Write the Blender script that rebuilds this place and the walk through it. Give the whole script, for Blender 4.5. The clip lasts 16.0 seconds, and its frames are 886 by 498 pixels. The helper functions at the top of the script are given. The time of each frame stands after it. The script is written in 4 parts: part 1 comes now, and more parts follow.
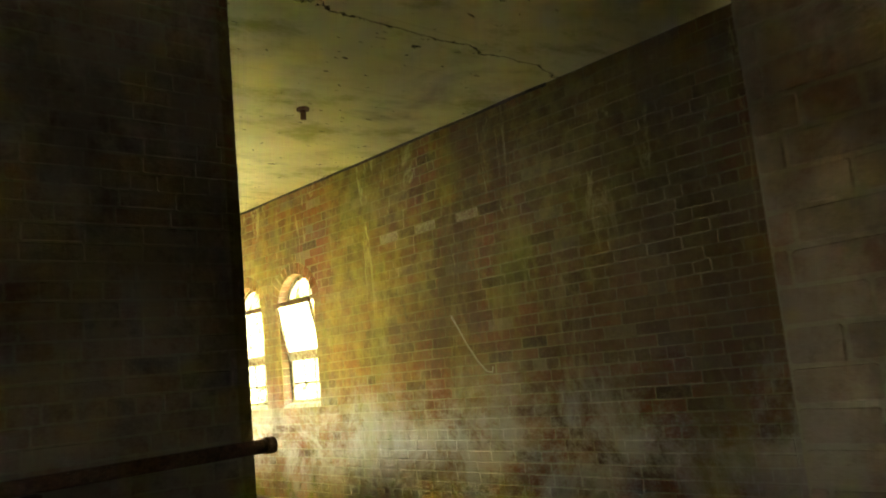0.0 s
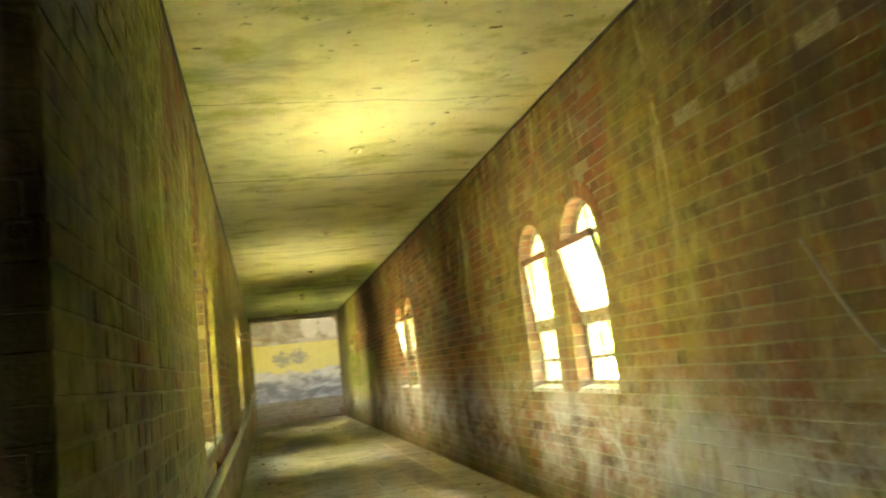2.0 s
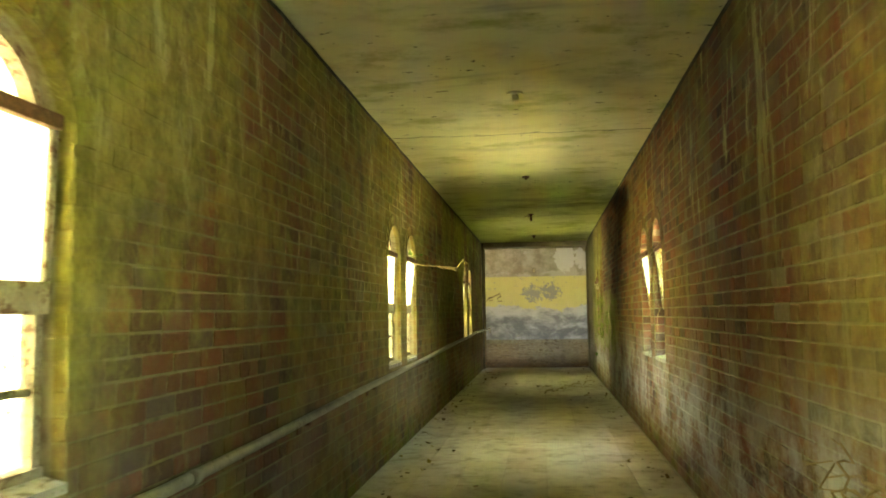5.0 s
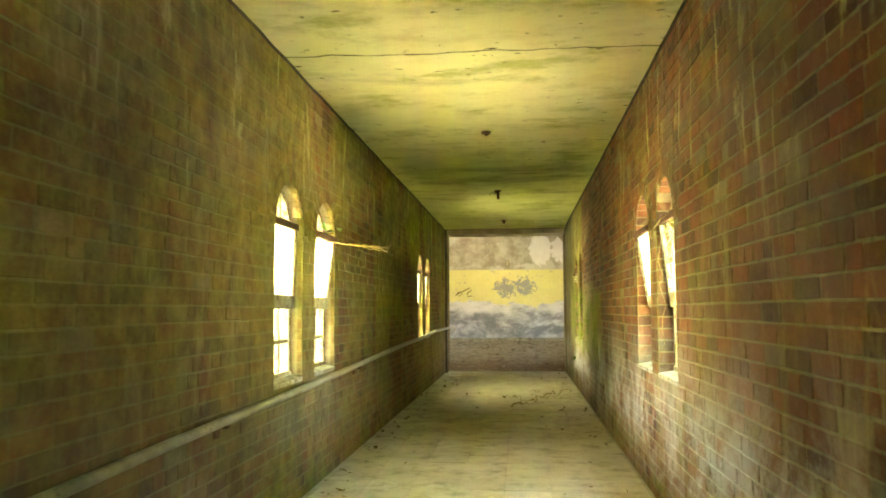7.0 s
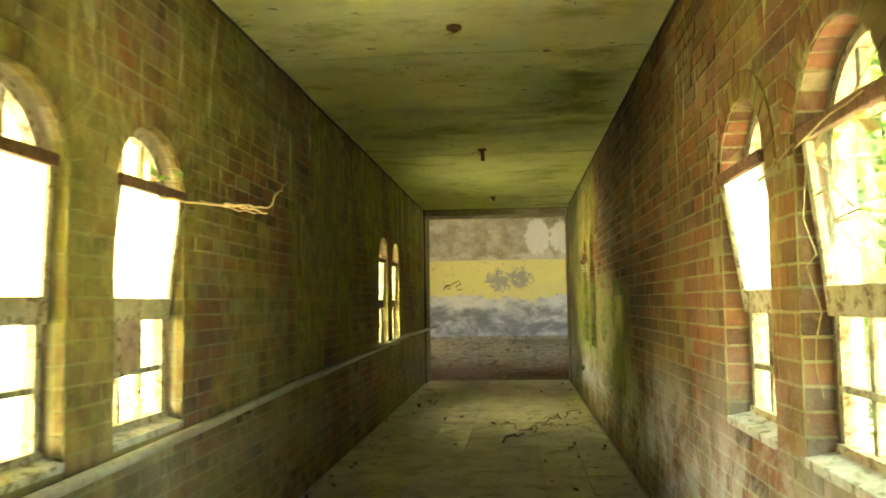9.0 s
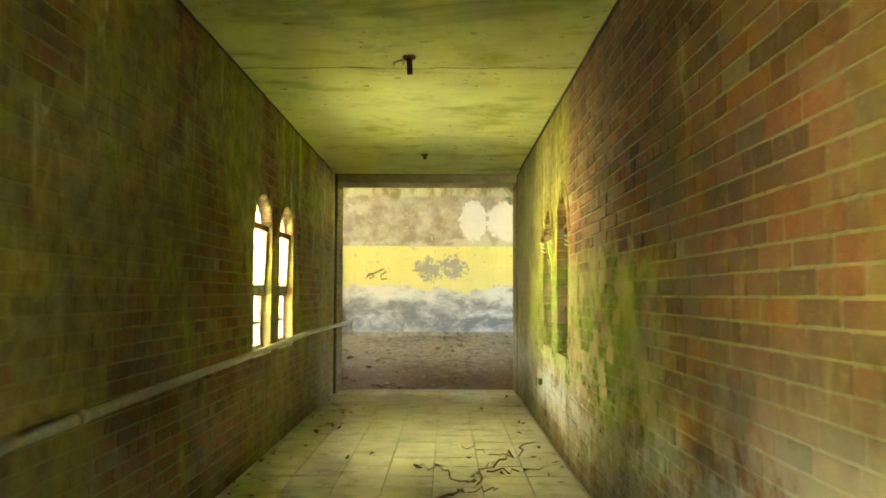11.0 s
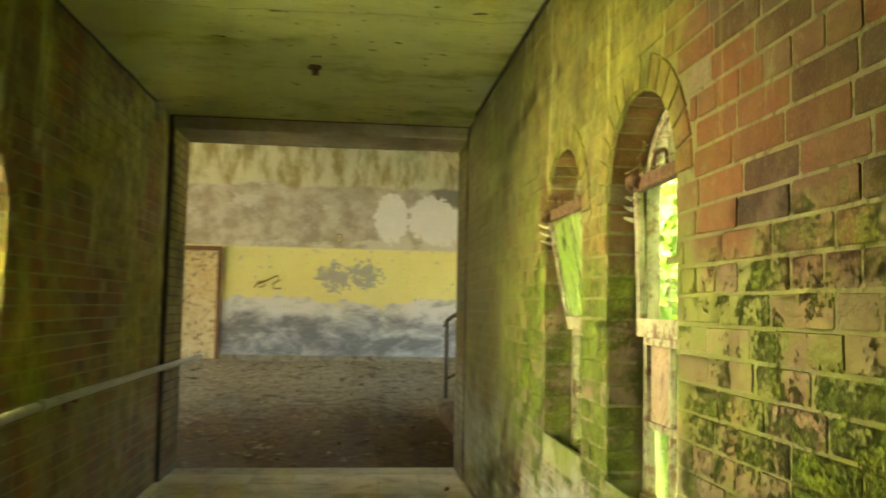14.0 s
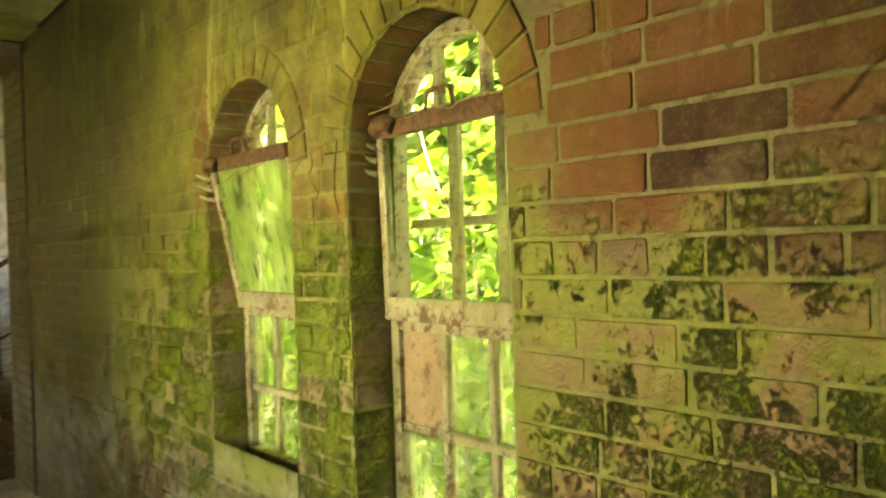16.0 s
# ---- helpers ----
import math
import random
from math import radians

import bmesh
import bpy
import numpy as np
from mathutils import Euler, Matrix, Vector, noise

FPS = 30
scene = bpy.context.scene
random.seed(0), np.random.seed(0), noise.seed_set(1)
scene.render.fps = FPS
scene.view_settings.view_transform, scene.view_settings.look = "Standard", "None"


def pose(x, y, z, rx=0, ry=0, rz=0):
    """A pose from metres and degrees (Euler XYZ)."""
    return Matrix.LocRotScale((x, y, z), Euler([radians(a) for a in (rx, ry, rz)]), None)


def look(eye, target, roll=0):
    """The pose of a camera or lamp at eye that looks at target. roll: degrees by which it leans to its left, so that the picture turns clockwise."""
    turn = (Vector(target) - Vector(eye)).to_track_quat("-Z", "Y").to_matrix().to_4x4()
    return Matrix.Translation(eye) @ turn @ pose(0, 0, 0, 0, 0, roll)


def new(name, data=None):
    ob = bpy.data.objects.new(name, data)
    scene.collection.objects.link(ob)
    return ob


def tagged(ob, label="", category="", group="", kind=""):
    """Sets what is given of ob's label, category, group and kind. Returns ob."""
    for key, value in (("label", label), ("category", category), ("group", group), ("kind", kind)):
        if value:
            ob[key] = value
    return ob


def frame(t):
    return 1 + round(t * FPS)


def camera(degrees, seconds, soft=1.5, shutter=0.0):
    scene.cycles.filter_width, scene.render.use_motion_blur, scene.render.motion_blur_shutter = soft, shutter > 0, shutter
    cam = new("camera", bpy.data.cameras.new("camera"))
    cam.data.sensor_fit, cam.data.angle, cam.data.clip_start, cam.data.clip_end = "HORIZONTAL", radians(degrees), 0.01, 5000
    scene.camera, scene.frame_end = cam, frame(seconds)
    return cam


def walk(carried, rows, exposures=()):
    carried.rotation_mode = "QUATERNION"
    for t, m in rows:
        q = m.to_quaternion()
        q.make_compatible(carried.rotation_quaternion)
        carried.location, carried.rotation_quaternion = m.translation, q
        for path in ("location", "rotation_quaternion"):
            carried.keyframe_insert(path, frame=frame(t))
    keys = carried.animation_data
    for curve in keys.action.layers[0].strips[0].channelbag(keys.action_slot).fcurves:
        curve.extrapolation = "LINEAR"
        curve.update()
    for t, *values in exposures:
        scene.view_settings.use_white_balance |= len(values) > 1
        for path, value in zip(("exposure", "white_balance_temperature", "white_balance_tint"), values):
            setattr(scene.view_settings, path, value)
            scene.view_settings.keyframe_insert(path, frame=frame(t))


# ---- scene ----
cam = camera(57.8, 16.0, soft=1.8, shutter=0.4)
PATH = [
    (0, (0.127, 0.387, 0.955), (1.471, 1.838, 1.254), -5.6),
    (0.5, (0.652, 0.728, 0.987), (1.898, 2.265, 1.281), -6.2),
    (1, (1.165, 1.11, 1.008), (2.199, 2.792, 1.326), -7.4),
    (1.5, (1.607, 1.532, 1.02), (2.475, 3.302, 1.357), -6.9),
    (2, (2.04, 1.999, 1.032), (2.489, 3.928, 1.312), -6.4),
    (2.5, (2.384, 2.543, 1.083), (2.622, 4.512, 1.343), -6.2),
    (3, (2.67, 3.167, 1.11), (2.611, 5.153, 1.337), -5.9),
    (3.5, (2.818, 3.8, 1.101), (2.688, 5.79, 1.25), -4.6),
    (4, (2.957, 4.46, 1.101), (2.663, 6.434, 1.226), -3.2),
    (4.5, (2.944, 5.056, 1.13), (2.688, 7.033, 1.295), -1.2),
    (6.8, (3.072, 7.472, 1.18), (2.835, 9.453, 1.327), -0.1),
    (7, (3.073, 7.684, 1.162), (2.881, 9.669, 1.312), -0.3),
    (7.5, (3.109, 8.311, 1.189), (2.882, 10.289, 1.377), -0.3),
    (8, (3.112, 8.943, 1.201), (2.907, 10.927, 1.358), 0.1),
    (8.5, (3.103, 9.654, 1.206), (2.907, 11.64, 1.333), -0.1),
    (9, (3.098, 10.258, 1.221), (2.916, 12.245, 1.354), -0.8),
    (9.2, (3.111, 10.52, 1.211), (2.971, 12.511, 1.338), -1.5),
    (11.3, (3.028, 13.253, 1.171), (3.03, 15.25, 1.28), 0.3),
    (11.5, (3.026, 13.557, 1.152), (3.033, 15.555, 1.247), 0.3),
    (12, (3.001, 14.24, 1.176), (2.922, 16.236, 1.267), 0.4),
    (12.5, (3.019, 14.848, 1.184), (3.011, 16.847, 1.249), 0.3),
    (13, (3.049, 15.494, 1.224), (2.901, 17.486, 1.307), 0.8),
    (13.5, (3.057, 16.053, 1.258), (3.031, 18.05, 1.368), 1.2),
    (14, (3.092, 16.508, 1.282), (3.295, 18.492, 1.424), 1.1),
    (14.5, (3.023, 16.823, 1.289), (3.591, 18.737, 1.404), 0.5),
    (15, (2.943, 17.035, 1.309), (3.837, 18.823, 1.328), -0.7),
    (15.5, (2.906, 17.227, 1.329), (3.963, 18.923, 1.289), -1.6),
    (16, (2.792, 17.324, 1.385), (4.058, 18.873, 1.375), -1.8),
]
EXPOSURES = [(0.0, 8.1, 9000, 12), (1.0, 7.95, 9200, 11), (2.0, 7.6, 9000, 10), (2.5, 7.4, 8800, 9), (4.0, 7.0, 8900, 7), (4.5, 7.0, 8800, 7), (7.0, 7.85, 9000, 11), (8.5, 7.35, 8900, 9), (9.0, 7.25, 8900, 8), (11.5, 8.3, 8500, 7), (13.0, 7.7, 8600, 5), (14.0, 7.27, 8700, 4), (14.5, 7.22, 8800, 4), (15.0, 7.07, 9000, 4), (16.0, 6.72, 9400, 6)]
walk(cam, [(t, look(eye, target, roll)) for t, eye, target, roll in PATH], EXPOSURES)

# ---- world, sun ----
world = bpy.data.worlds.new("sky")
scene.world = world
world.use_nodes = True
wn = world.node_tree.nodes
sky = wn.new("ShaderNodeTexSky")
sky.sky_type, sky.sun_disc = "NISHITA", False
SUN_EL, SUN_AZ = 61.0, 262.0          # degrees; azimuth clockwise from +y
sky.sun_elevation, sky.sun_rotation = radians(SUN_EL), radians(SUN_AZ)
sky.dust_density = 3.0
world.node_tree.links.new(sky.outputs[0], wn["Background"].inputs[0])
wn["Background"].inputs[1].default_value = 0.15
sun = new("sun", bpy.data.lights.new("sun", "SUN"))
sun.data.energy, sun.data.angle, sun.data.color = 3.0, radians(20), (1.0, 0.95, 0.84)
sdir = Vector((math.sin(radians(SUN_AZ)) * math.cos(radians(SUN_EL)), math.cos(radians(SUN_AZ)) * math.cos(radians(SUN_EL)), math.sin(radians(SUN_EL))))
sun.matrix_world = look(sdir * 50, (0, 0, 0))

# two area lamps added outside western windows to boost daylight from the open sky
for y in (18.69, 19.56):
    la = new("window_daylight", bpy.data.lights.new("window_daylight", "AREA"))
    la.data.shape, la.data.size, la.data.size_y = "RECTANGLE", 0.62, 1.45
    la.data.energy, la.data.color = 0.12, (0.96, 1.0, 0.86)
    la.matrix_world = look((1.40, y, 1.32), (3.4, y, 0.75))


# ---- materials ----
class Mat:
    """A small wrapper for building node materials."""
    def __init__(self, name):
        self.m = bpy.data.materials.new(name)
        self.m.use_nodes = True
        self.t = self.m.node_tree
        self.b = self.t.nodes["Principled BSDF"]
        self.out = self.t.nodes["Material Output"]
        self.geo = self.t.nodes.new("ShaderNodeNewGeometry")
        self.pos = self.geo.outputs["Position"]

    def put(self, sock, v):
        if hasattr(v, "is_output"):
            self.t.links.new(v, sock)
        elif isinstance(v, tuple):
            sock.default_value = (*v, 1) if len(v) == 3 and len(sock.default_value) == 4 else v
        else:
            sock.default_value = v

    def noise(self, scale, detail=4, rough=0.6, vec=None, warp=0.0):
        n = self.t.nodes.new("ShaderNodeTexNoise")
        self.put(n.inputs["Vector"], vec or self.pos)
        n.inputs["Scale"].default_value, n.inputs["Detail"].default_value = scale, detail
        n.inputs["Roughness"].default_value, n.inputs["Distortion"].default_value = rough, warp
        return n.outputs["Fac"]

    def stretch(self, sx, sy, sz, ox=0.0):
        n = self.t.nodes.new("ShaderNodeMapping")
        self.put(n.inputs["Vector"], self.pos)
        n.inputs["Scale"].default_value, n.inputs["Location"].default_value = (sx, sy, sz), (ox, ox, ox)
        return n.outputs[0]

    def math(self, op, a, b=0.0, c=0.0):
        n = self.t.nodes.new("ShaderNodeMath")
        n.operation = op
        for i, v in enumerate((a, b, c)):
            self.put(n.inputs[i], v)
        return n.outputs[0]

    def step(self, v, lo, hi, a=0.0, b=1.0):
        n = self.t.nodes.new("ShaderNodeMapRange")
        n.interpolation_type = "SMOOTHSTEP"
        for i, q in enumerate((v, lo, hi, a, b)):
            self.put(n.inputs[i], q)
        return n.outputs[0]

    def mix(self, f, a, b, mode="MIX"):
        n = self.t.nodes.new("ShaderNodeMix")
        n.data_type, n.blend_type = "RGBA", mode
        self.put(n.inputs[0], f), self.put(n.inputs[6], a), self.put(n.inputs[7], b)
        return n.outputs[2]

    def ramp(self, v, *stops):
        n = self.t.nodes.new("ShaderNodeValToRGB")
        self.put(n.inputs[0], v)
        e = n.color_ramp.elements
        while len(e) < len(stops):
            e.new(0.5)
        for q, (p, c) in zip(e, stops):
            q.position, q.color = p, (*c, 1)
        return n.outputs[0]

    def xyz(self):
        n = self.t.nodes.new("ShaderNodeSeparateXYZ")
        self.put(n.inputs[0], self.pos)
        return n.outputs

    def rand(self):
        o = self.t.nodes.new("ShaderNodeObjectInfo").outputs["Random"]
        return self.math("FRACT", self.math("ADD", o, self.geo.outputs["Random Per Island"]))

    def bump(self, h, dist, strength=1.0):
        n = self.t.nodes.new("ShaderNodeBump")
        n.inputs["Distance"].default_value, n.inputs["Strength"].default_value = dist, strength
        self.put(n.inputs["Height"], h)
        self.put(self.b.inputs["Normal"], n.outputs[0])

    def done(self, col, rough=0.85, spec=0.3, metal=0.0):
        self.put(self.b.inputs["Base Color"], col)
        self.put(self.b.inputs["Roughness"], rough)
        self.b.inputs["Specular IOR Level"].default_value = spec
        self.b.inputs["Metallic"].default_value = metal
        return self.m


def zone(m, axis, a, b, soft):
    """1 between a and b along an axis, with soft ends."""
    return m.math("MULTIPLY", m.step(axis, a - soft, a + soft), m.step(axis, b - soft, b + soft, 1.0, 0.0))


def masonry(name, brick):
    m = Mat(name)
    X, Y, Z = m.xyz()
    mid, fine, grain = m.noise(7.0, 7, 0.75), m.noise(38, 6, 0.75), m.noise(160, 3, 0.7)
    east, weste = m.step(X, 3.6, 3.8), m.step(X, 1.8, 2.2, 1.0, 0.0)
    if brick:
        col = m.ramp(m.rand(), (0.0, (0.075, 0.042, 0.032)), (0.15, (0.15, 0.060, 0.038)), (0.4, (0.22, 0.080, 0.045)), (0.62, (0.28, 0.095, 0.045)), (0.76, (0.21, 0.11, 0.068)),
                     (0.90, (0.27, 0.12, 0.068)), (0.96, (0.15, 0.10, 0.075)), (1.0, (0.33, 0.25, 0.17)))
        col = m.mix(m.step(fine, 0.4, 0.66, 0.0, 0.35), col, (0.12, 0.06, 0.04))
        col = m.mix(m.step(grain, 0.52, 0.7, 0.0, 0.22), col, (0.40, 0.26, 0.16))
        col = m.mix(m.step(m.noise(85, 4, 0.7, m.stretch(1, 1, 1, 23.0)), 0.58, 0.68, 0.0, 0.3), col, (0.055, 0.035, 0.025))
        col = m.mix(m.step(mid, 0.5, 0.72, 0.0, 0.35), col, (0.31, 0.18, 0.10))
        col = m.mix(m.step(m.noise(20, 5, 0.7, m.stretch(1, 1, 1, 17.0)), 0.57, 0.70, 0.0, 0.3), col, (0.37, 0.28, 0.17))
        edge = m.noise(55, 6, 0.8, m.stretch(1, 0.6, 1.3, 61.0))
        col = m.mix(m.step(edge, 0.53, 0.64, 0.0, 0.28), col, (0.07, 0.045, 0.03))
    else:
        col = m.mix(fine, (0.24, 0.205, 0.11), (0.38, 0.335, 0.20))
        col = m.mix(m.step(mid, 0.42, 0.7, 0.0, 0.75), col, (0.19, 0.155, 0.09))
        col = m.mix(m.step(grain, 0.45, 0.7, 0.0, 0.5), col, (0.16, 0.13, 0.08))
        col = m.mix(m.step(m.noise(22, 5, 0.7, m.stretch(1, 1, 1, 5.0)), 0.54, 0.64, 0.0, 0.7), col, (0.12, 0.10, 0.05))
    col = m.mix(1.0, col, (0.78, 0.74, 0.72), "MULTIPLY")
    # yellow-brown grime in broad drifts, heavier high up and on the west wall
    drift = m.noise(1.0, 6, 0.68, m.stretch(1, 0.9, 0.45), 0.6)
    high = m.math("ADD", m.math("MULTIPLY", m.step(Z, 0.3, 2.0, 0.22, 0.5), m.math("ADD", m.step(Y, 13.8, 19.0, 0.5, 1.0), m.step(Y, 8.0, 10.0, 0.75, 0.0))), m.math("MULTIPLY", weste, 0.36))
    high = m.math("ADD", high, m.math("MULTIPLY", m.math("MULTIPLY", m.step(Y, 18.2, 18.7), m.step(Z, 1.2, 1.7, 0.4, 1.0)), m.math("MULTIPLY", east, 0.18)))
    # the stretch of the east wall that stayed red
    red = m.math("SUBTRACT", 1.0, m.math("MULTIPLY", m.math("MULTIPLY", zone(m, Y, 14.6, 18.36, 0.25), m.step(m.math("ADD", Z, m.math("MULTIPLY", drift, 0.5)), 1.35, 1.75)), m.math("MULTIPLY", east, 0.65)))
    inner = m.math("MULTIPLY", m.step(X, 1.63, 1.675, 0.2, 1.0), m.step(X, 3.887, 3.90, 1.0, 0.3))
    red = m.math("MULTIPLY", red, inner)
    high = m.math("MULTIPLY", high, red)
    drift = m.math("ADD", drift, m.math("MULTIPLY", m.math("MULTIPLY", m.step(Y, 18.2, 18.5), m.step(Z, 1.3, 1.7)), m.math("MULTIPLY", east, 0.09)))
    patch = m.step(m.math("ADD", drift, m.math("MULTIPLY", m.math("SUBTRACT", fine, 0.5), 0.22)), 0.36, 0.56)
    col = m.mix(m.math("MULTIPLY", patch, high), col, m.mix(m.step(mid, 0.35, 0.65), (0.15, 0.122, 0.035), (0.31, 0.275, 0.085)))
    # pale lime runs
    runs = m.noise(3.0, 7, 0.75, m.stretch(1, 1.8, 0.4, 7.0), 0.8)
    col = m.mix(m.math("MULTIPLY", m.math("MULTIPLY", m.step(runs, 0.55, 0.66), red), m.step(Z, 1.3, 2.1, 0.18, 0.75)), col, (0.47, 0.43, 0.21))
    # patchy pale grey on the lower courses, mostly on the east wall
    mottle = m.noise(2.2, 7, 0.75, m.stretch(1, 0.7, 0.9, 3.0), 0.4)
    low = m.math("MULTIPLY", zone(m, Z, 0.10, 0.80, 0.34), m.step(X, 2.0, 3.8, 0.12, 0.72 if brick else 0.85))
    col = m.mix(m.math("MULTIPLY", m.step(m.math("ADD", mottle, m.math("MULTIPLY", m.math("SUBTRACT", fine, 0.5), 0.2)), 0.38, 0.6), low), col, (0.44, 0.425, 0.40))
    # black damp on the south stretch of the east wall
    south = m.math("MULTIPLY", m.step(m.math("ADD", Y, m.math("MULTIPLY", mottle, 3.0)), 4.2, 5.6, 1.0, 0.0), m.step(mid, 0.3, 0.6, 0.1, 0.35))
    col = m.mix(m.math("MULTIPLY", south, east), col, (0.05, 0.034, 0.02))
    # lime wash left on the reveals of the west windows
    wash = m.math("MULTIPLY", m.math("MULTIPLY", m.step(X, 1.665, 1.68, 1.0, 0.0), m.step(Y, 15.0, 16.0, 1.0, 0.3)), m.step(mid, 0.30, 0.55, 0.2, 0.55))
    col = m.mix(wash, col, (0.40, 0.375, 0.27))
    # damp dark patches
    damp = m.noise(1.3, 5, 0.65, m.stretch(1, 1.0, 0.5, 21.0))
    col = m.mix(m.step(m.math("ADD", damp, m.math("MULTIPLY", m.math("SUBTRACT", fine, 0.5), 0.15)), 0.54, 0.66, 0.0, 0.5), col, (0.07, 0.05, 0.025))
    # dimming towards the end of the east wall, painted in as darker grey
    grey = m.math("MULTIPLY", m.math("MULTIPLY", m.step(m.math("ADD", Y, m.math("MULTIPLY", drift, 1.5)), 20.4, 21.9), east), m.step(mid, 0.3, 0.6, 0.45, 0.75))
    col = m.mix(grey, col, (0.075, 0.07, 0.042))
    # green growth by the third pair of east windows and along the foot of the walls
    ragged = m.math("ADD", Z, m.math("MULTIPLY", m.math("SUBTRACT", m.noise(3.5, 5, 0.65, m.stretch(1, 1, 1, 33.0)), 0.5), 0.7))
    here = m.math("MULTIPLY", m.math("MULTIPLY", zone(m, Y, 16.2, 20.8, 0.5), zone(m, ragged, 0.55, 1.42, 0.10)), east)
    col = m.mix(m.math("MULTIPLY", here, 0.5), col, (0.34, 0.225, 0.16) if brick else (0.26, 0.225, 0.11))
    each = m.math("MULTIPLY", m.math("SUBTRACT", m.rand(), 0.5), 0.20 if brick else 0.0)
    thin = m.math("ADD", m.math("ADD", m.math("MULTIPLY", m.noise(6.5, 5, 0.65, m.pos, 0.5), 0.6), m.math("MULTIPLY", m.noise(45, 6, 0.75), 0.4)), each)
    thin = m.math("MULTIPLY", m.step(thin, 0.44, 0.56), here)
    col = m.mix(m.math("MULTIPLY", thin, 0.75 if brick else 0.7), col, m.mix(m.noise(120, 4, 0.7), (0.09, 0.11, 0.012), (0.33, 0.31, 0.10)))
    thick = m.math("ADD", m.math("ADD", m.math("MULTIPLY", m.noise(5.0, 5, 0.65, m.stretch(1, 1, 1, 57.0), 0.6), 0.58), m.math("MULTIPLY", m.noise(70, 6, 0.8), 0.42)), m.math("MULTIPLY", each, 0.35))
    foot = m.math("MULTIPLY", m.step(Z, 0.05, 0.32, 1.0, 0.0), 0.75)
    reveal = m.math("MULTIPLY", m.math("MULTIPLY", m.math("MULTIPLY", zone(m, Y, 18.98, 20.3, 0.06), zone(m, Z, 0.74, 1.5, 0.12)), m.step(X, 3.865, 3.88)), 0.055)
    moss = m.math("MULTIPLY", m.step(m.math("ADD", thick, reveal), 0.50 if brick else 0.55, 0.58 if brick else 0.63), m.math("MAXIMUM", here, foot))
    mcol = m.ramp(m.math("ADD", m.math("MULTIPLY", m.noise(9, 4, 0.6), 0.5), m.math("MULTIPLY", m.noise(140, 4, 0.75), 0.5)), (0.36, (0.05, 0.068, 0.008)), (0.48, (0.10, 0.125, 0.014)), (0.58, (0.18, 0.20, 0.025)), (0.68, (0.30, 0.31, 0.055)))
    col = m.mix(m.math("MULTIPLY", moss, 0.85), col, mcol)
    film = m.step(m.math("ADD", m.noise(1.6, 6, 0.65, m.stretch(1, 1, 0.6, 40.0)), m.math("MULTIPLY", here, 0.10)), 0.52, 0.72, 0.0, 0.42)
    film = m.math("MULTIPLY", film, red)
    col = m.mix(film, col, (0.20, 0.21, 0.05))
    algae = m.step(m.noise(1.1, 6, 0.7, m.stretch(1, 1, 0.7, 80.0)), 0.40, 0.62, 0.05, 0.55)
    algae = m.math("ADD", algae, m.math("MULTIPLY", m.step(Y, 13.5, 17.0), 0.4))
    algae = m.math("MULTIPLY", m.math("MULTIPLY", algae, red), m.step(Z, 0.45, 1.05, 0.25, 1.0))
    col = m.mix(algae, col, m.mix(1.0, col, (0.94, 1.10, 0.62) if brick else (0.9, 0.97, 0.6), "MULTIPLY"))
    h = m.math("ADD", m.math("MULTIPLY", mid, 0.5), m.math("ADD", m.math("MULTIPLY", fine, 0.5), m.math("MULTIPLY", grain, 0.15)))
    h = m.math("ADD", h, m.math("MULTIPLY", moss, m.math("ADD", 0.3, m.noise(120, 3))))
    m.bump(h, 0.009 if brick else 0.007, 1.0)
    return m.done(col, m.step(damp, 0.5, 0.7, 0.95, 0.75), 0.2)


M_BRICK, M_MORTAR = masonry("old_brick", True), masonry("lime_mortar", False)

